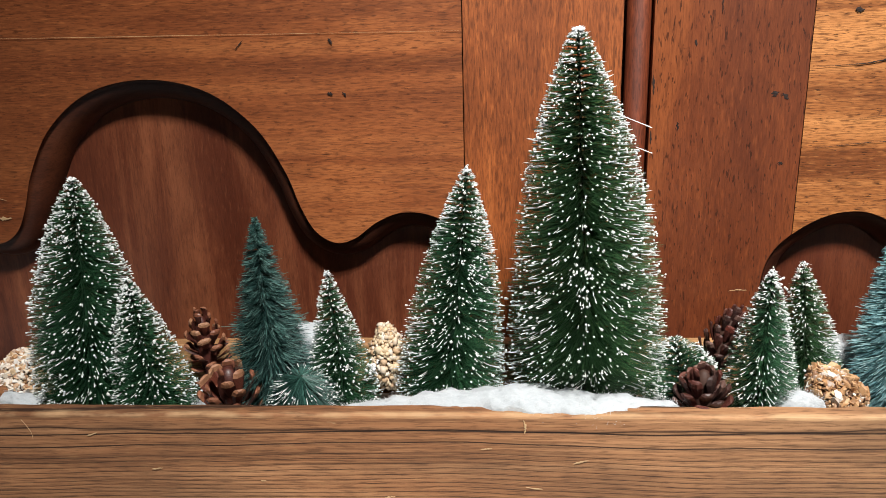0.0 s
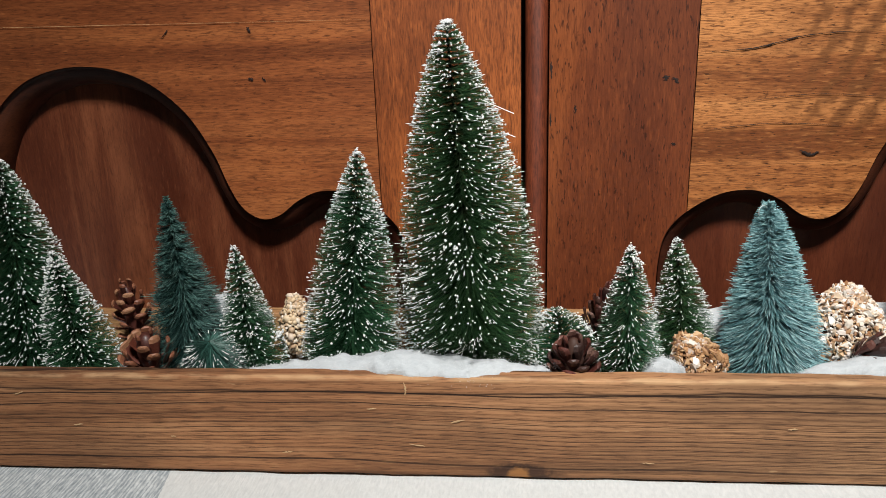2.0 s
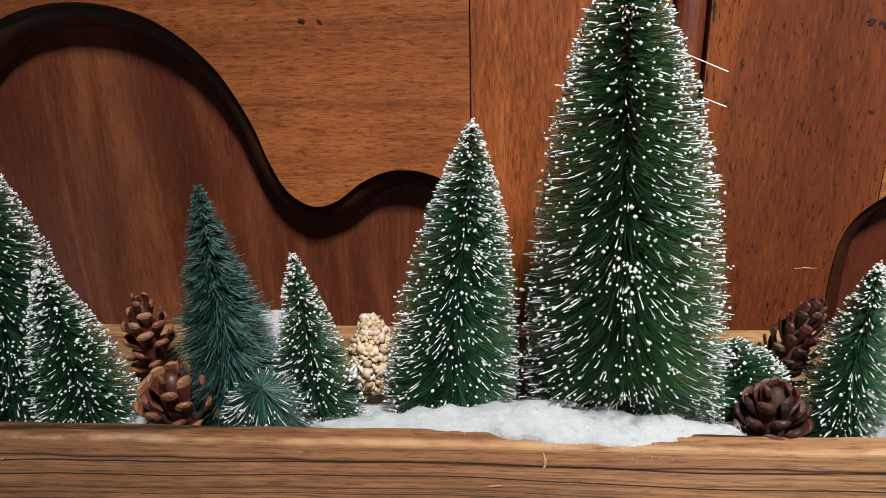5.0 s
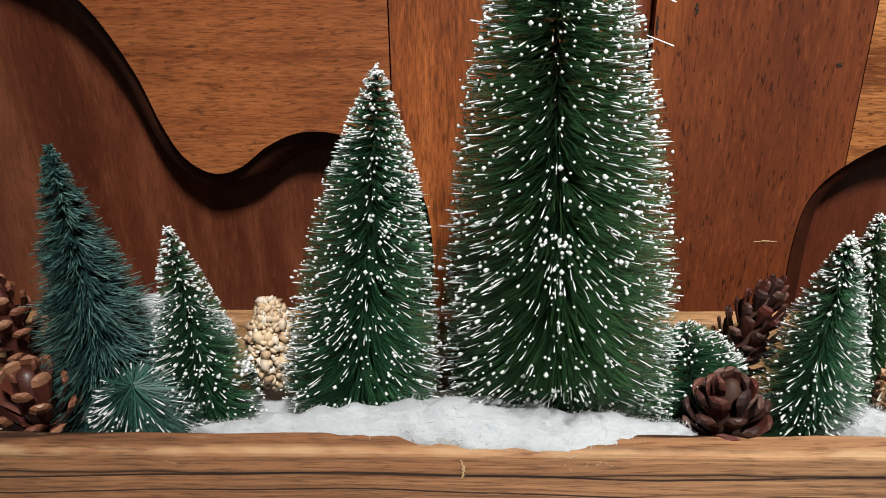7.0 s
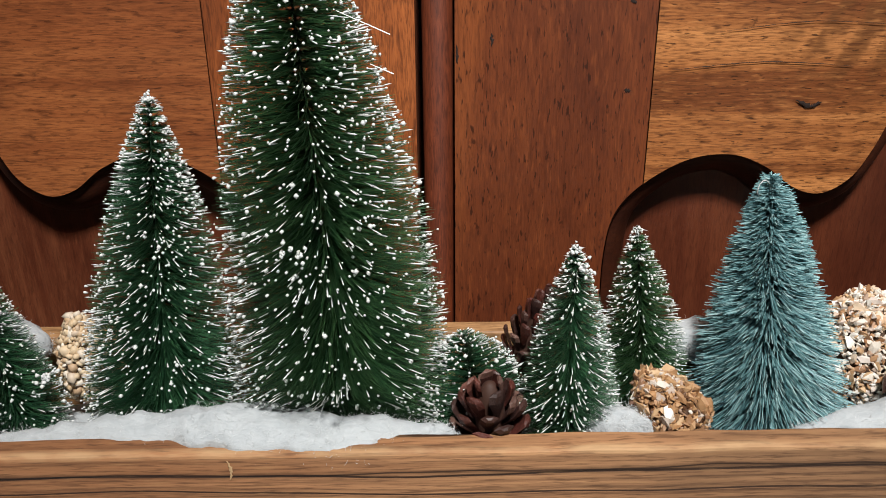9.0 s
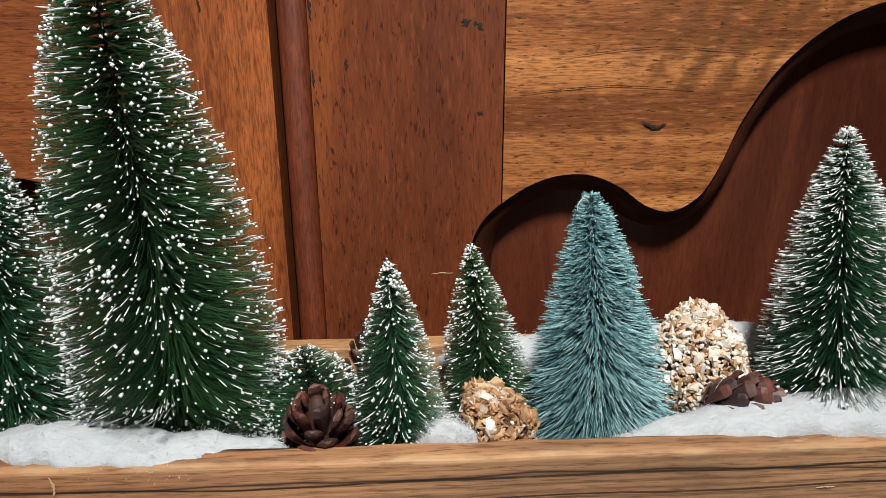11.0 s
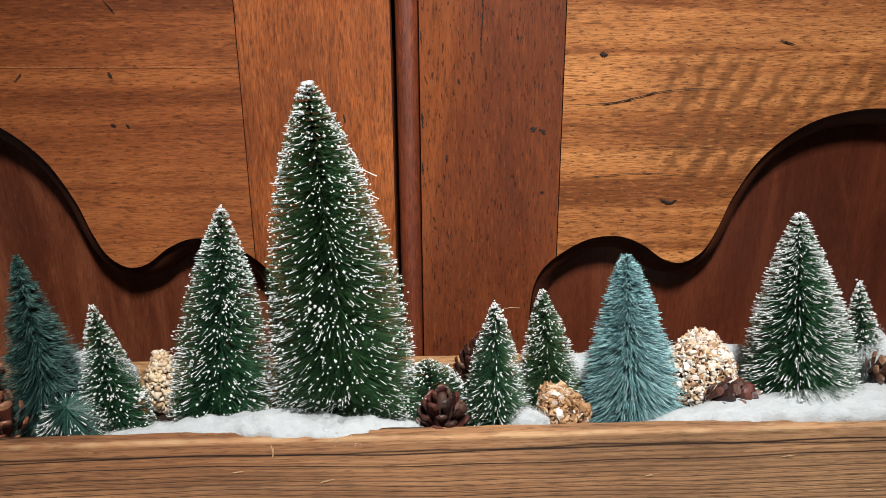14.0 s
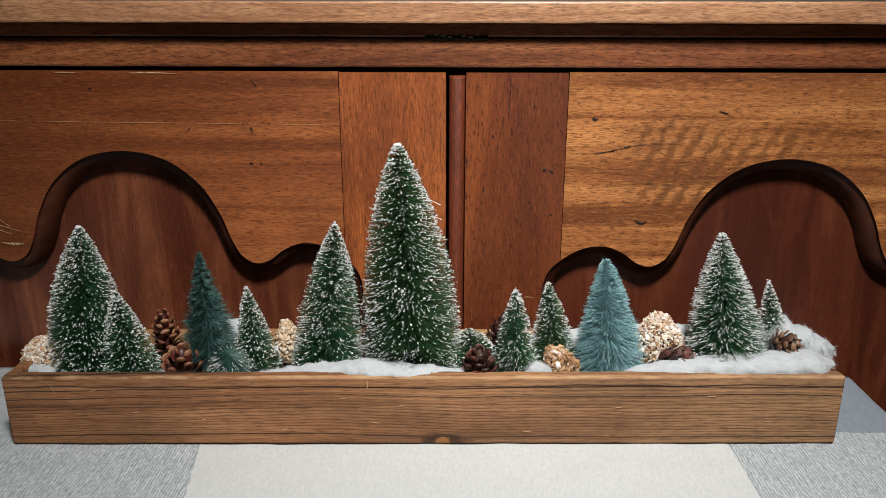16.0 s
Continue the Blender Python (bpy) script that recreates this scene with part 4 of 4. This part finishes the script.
# ---- cones covered in seeds ----
def seed_cone(label, base, tip, radius, mat, count, seed, grain=0.0028, fat=0.40, flat=False):
    rng = np.random.default_rng(seed)
    m, length = axis_pose(base, tip)
    thing = tagged(empty("seed_cone", m), label, "seed cone", "seed-covered cones")
    def prof(t):
        return radius * (np.sin(np.pi * np.clip(t, 0, 1) ** (0.72 if fat < 0.45 else 0.95)) ** 0.62)
    bm = bmesh.new()
    rings = []
    for i in range(13):
        t = 0.01 + 0.98 * i / 12
        rings.append([bm.verts.new((math.cos(k * math.pi / 7) * prof(t) * 0.93, math.sin(k * math.pi / 7) * prof(t) * 0.93, length * t)) for k in range(14)])
    for a, b in zip(rings, rings[1:]):
        for k in range(14):
            bm.faces.new((a[k], a[(k + 1) % 14], b[(k + 1) % 14], b[k]))
    bm.faces.new(rings[0][::-1]), bm.faces.new(rings[-1])
    part("body", bm, SEED_BODY, thing, smooth=True)
    ico = bmesh.new()
    bmesh.ops.create_icosphere(ico, subdivisions=1, radius=1)
    iv = np.array([v.co for v in ico.verts])
    ico.verts.index_update()
    fc = np.array([[v.index for v in f.verts] for f in ico.faces])
    ico.free()
    i = np.arange(count)
    t = 0.02 + 0.97 * (i + 0.5) / count
    t = np.clip(t + rng.normal(0, 0.006, count), 0.01, 0.995)
    ang = i * 2.39996 + rng.normal(0, 0.1, count)
    r = prof(t)
    c = np.stack([np.cos(ang) * r, np.sin(ang) * r, t * length], 1)
    size = grain * rng.uniform(0.45, 1.0, (count, 1)) * np.where(rng.random((count, 1)) < 0.3, 1.7, 1.0) * rng.uniform(0.6, 1.4, (count, 3))
    if flat:
        size *= np.array([[1.5, 1.1, 0.6]])
    rot = np.linalg.qr(rng.normal(size=(count, 3, 3)))[0]
    dent = 1 + 0.24 * rng.normal(size=(count, len(iv), 1))
    v = np.einsum("nij,nkj->nki", rot, iv[None] * dent * size[:, None, :]) + c[:, None, :] + rng.normal(0, grain * 0.32, (count, 1, 3))
    f = (fc[None] + (np.arange(count) * len(iv))[:, None, None]).reshape(-1, 3)
    link_mesh("seed_coating", v.reshape(-1, 3), f, mat, thing, smooth=not flat)["kind"] = "stuff"
    return thing


SEED_BODY = plain("seed_glue", (0.075, 0.038, 0.02), 0.8)
PALE_SEED = seed_mat("pale_seeds", [(0.74, 0.69, 0.62), (0.80, 0.78, 0.73), (0.50, 0.28, 0.13), (0.72, 0.64, 0.53), (0.80, 0.78, 0.74), (0.36, 0.18, 0.08), (0.62, 0.44, 0.26), (0.78, 0.75, 0.70)])
GOLD_SEED = seed_mat("golden_seeds", [(0.30, 0.155, 0.068), (0.46, 0.28, 0.14), (0.085, 0.036, 0.018), (0.40, 0.215, 0.095), (0.56, 0.39, 0.23), (0.22, 0.10, 0.042), (0.78, 0.74, 0.67)])
STRAW_SEED = seed_mat("straw_seeds", [(0.58, 0.42, 0.25), (0.68, 0.55, 0.38), (0.46, 0.30, 0.17), (0.76, 0.70, 0.6)])
seed_cone("cone covered in cream and tan seeds at the box's end", (-0.387, 0.545, 0.062), (-0.388, 0.532, 0.105), 0.0245, PALE_SEED, 2300, 11, 0.0016, 0.5, flat=True)
seed_cone("upright cone covered in straw-coloured seeds", (-0.099, 0.572, 0.062), (-0.0990, 0.571, 0.117), 0.0140, STRAW_SEED, 800, 12, 0.0021)
seed_cone("golden seed-covered cone lying at the rim", (0.247, 0.520, 0.066), (0.221, 0.530, 0.103), 0.0178, GOLD_SEED, 1100, 13, 0.0018, flat=True)
seed_cone("large cone covered in white and tan seeds", (0.366, 0.575, 0.056), (0.358, 0.577, 0.129), 0.0292, PALE_SEED, 3000, 14, 0.0017, flat=True)


# ---- cotton wool snow ----
def cotton(label, path, fibres, seed, lump=0.0032):
    """A soft roll of cotton wool along a line of (x, y, z, half depth, half height), with stray fibres."""
    rng = np.random.default_rng(seed)
    pts = spline([Vector(p[:3]) for p in path], 14)
    dims = spline([Vector((p[3], p[4], 0)) for p in path], 14)
    n, k = len(pts), 26
    verts, faces = [], []
    for i, (c, d) in enumerate(zip(pts, dims)):
        for j in range(k):
            a = 2 * math.pi * j / k
            end = min(1.0, 0.05 + 5.0 * min(i, n - 1 - i) / n) ** 0.5
            p = Vector((c.x, c.y + math.cos(a) * d.x * end, c.z + math.sin(a) * d.y * end))
            q = p + noise.noise_vector(p * 75) * lump + noise.noise_vector(p * 190) * lump * 0.42 + noise.noise_vector(p * 480) * lump * 0.12
            verts.append(q)
    for i in range(n - 1):
        for j in range(k):
            faces.append((i * k + j, i * k + (j + 1) % k, (i + 1) * k + (j + 1) % k, (i + 1) * k + j))
    faces += [tuple(range(k))[::-1], tuple((n - 1) * k + j for j in range(k))]
    thing = tagged(link_mesh("cotton_snow", verts, faces, COTTON, smooth=True), label, "cotton snow", "cotton snow")
    thing["kind"] = "stuff"
    vv = np.array([tuple(v) for v in verts])
    idx = rng.integers(0, len(vv), fibres)
    start = vv[idx]
    cen = np.array([tuple(pts[i // k]) for i in idx])
    nrm = start - cen
    nrm /= np.linalg.norm(nrm, axis=1, keepdims=True) + 1e-9
    way = nrm * 0.25 + rng.normal(0, 0.8, (fibres, 3)) + np.array([0, 0, 0.25])
    way /= np.linalg.norm(way, axis=1, keepdims=True)
    step = rng.uniform(0.0005, 0.0017, fibres)
    cur = start - nrm * 0.0012
    vs, fs, off = [], [], 0
    th = np.full(fibres, 0.00006)
    chain = [cur]
    for s in range(4):
        way = way + rng.normal(0, 0.5, (fibres, 3)) - nrm * 0.10
        way /= np.linalg.norm(way, axis=1, keepdims=True)
        cur = cur + way * step[:, None]
        chain.append(cur)
    for a, b in zip(chain, chain[1:]):
        v, f = prisms(a, b, th, th)
        vs.append(v), fs.append(f + off)
        off += len(v)
    link_mesh("fibres", np.concatenate(vs), np.concatenate(fs), FIBRE, thing)["kind"] = "stuff"
    return thing


cotton("cotton wool snow spilling over the front rim", [(-0.125, 0.508, 0.075, 0.009, 0.008), (-0.07, 0.506, 0.0795, 0.012, 0.010), (-0.03, 0.505, 0.082, 0.015, 0.010), (0.0, 0.5035, 0.086, 0.0175, 0.011),
                                                     (0.03, 0.5025, 0.085, 0.0175, 0.010), (0.06, 0.5015, 0.083, 0.0165, 0.008), (0.09, 0.5035, 0.082, 0.0150, 0.0075), (0.122, 0.508, 0.080, 0.010, 0.006)], 5200, 21)
cotton("bed of cotton wool snow under the trees", [(-0.385, 0.54, 0.042, 0.044, 0.012), (-0.25, 0.542, 0.042, 0.046, 0.012), (-0.1, 0.546, 0.042, 0.046, 0.012), (0.06, 0.55, 0.042, 0.046, 0.012),
                                                 (0.2, 0.553, 0.042, 0.046, 0.012), (0.36, 0.558, 0.050, 0.046, 0.014), (0.535, 0.562, 0.060, 0.044, 0.014)], 1500, 22)
cotton("tuft of cotton wool snow behind the teal tree", [(-0.205, 0.588, 0.080, 0.012, 0.014), (-0.165, 0.588, 0.092, 0.015, 0.020), (-0.128, 0.588, 0.084, 0.012, 0.014)], 1000, 23)
cotton("tuft of cotton wool snow by the seed cone", [(-0.402, 0.575, 0.085, 0.010, 0.010), (-0.375, 0.572, 0.100, 0.018, 0.030), (-0.345, 0.578, 0.086, 0.014, 0.022)], 1800, 24)
cotton("tuft of cotton wool snow between small trees", [(0.188, 0.514, 0.072, 0.008, 0.010), (0.207, 0.514, 0.079, 0.010, 0.012), (0.226, 0.514, 0.072, 0.008, 0.010)], 3000, 25)
cotton("cotton wool snow along the back board", [(0.205, 0.600, 0.082, 0.010, 0.010), (0.25, 0.600, 0.083, 0.014, 0.013), (0.32, 0.602, 0.086, 0.014, 0.014), (0.39, 0.604, 0.086, 0.014, 0.015), (0.45, 0.604, 0.086, 0.012, 0.014)], 1800, 26)
cotton("cotton wool snow drift along the front rim", [(0.300, 0.517, 0.077, 0.008, 0.008), (0.36, 0.518, 0.082, 0.016, 0.011), (0.42, 0.519, 0.086, 0.019, 0.013), (0.48, 0.522, 0.088, 0.021, 0.014), (0.53, 0.526, 0.088, 0.024, 0.013), (0.555, 0.530, 0.086, 0.022, 0.010)], 3600, 27)
cotton("heap of cotton wool snow at the box's end", [(0.475, 0.588, 0.085, 0.014, 0.016), (0.505, 0.585, 0.098, 0.022, 0.029), (0.528, 0.580, 0.093, 0.026, 0.023), (0.550, 0.572, 0.088, 0.028, 0.016), (0.570, 0.560, 0.088, 0.022, 0.011)], 9000, 28, 0.007)
cotton("small tuft of cotton wool snow at the box's end", [(-0.400, 0.510, 0.074, 0.008, 0.006), (-0.385, 0.509, 0.076, 0.009, 0.007), (-0.362, 0.508, 0.075, 0.007, 0.007)], 1200, 29)
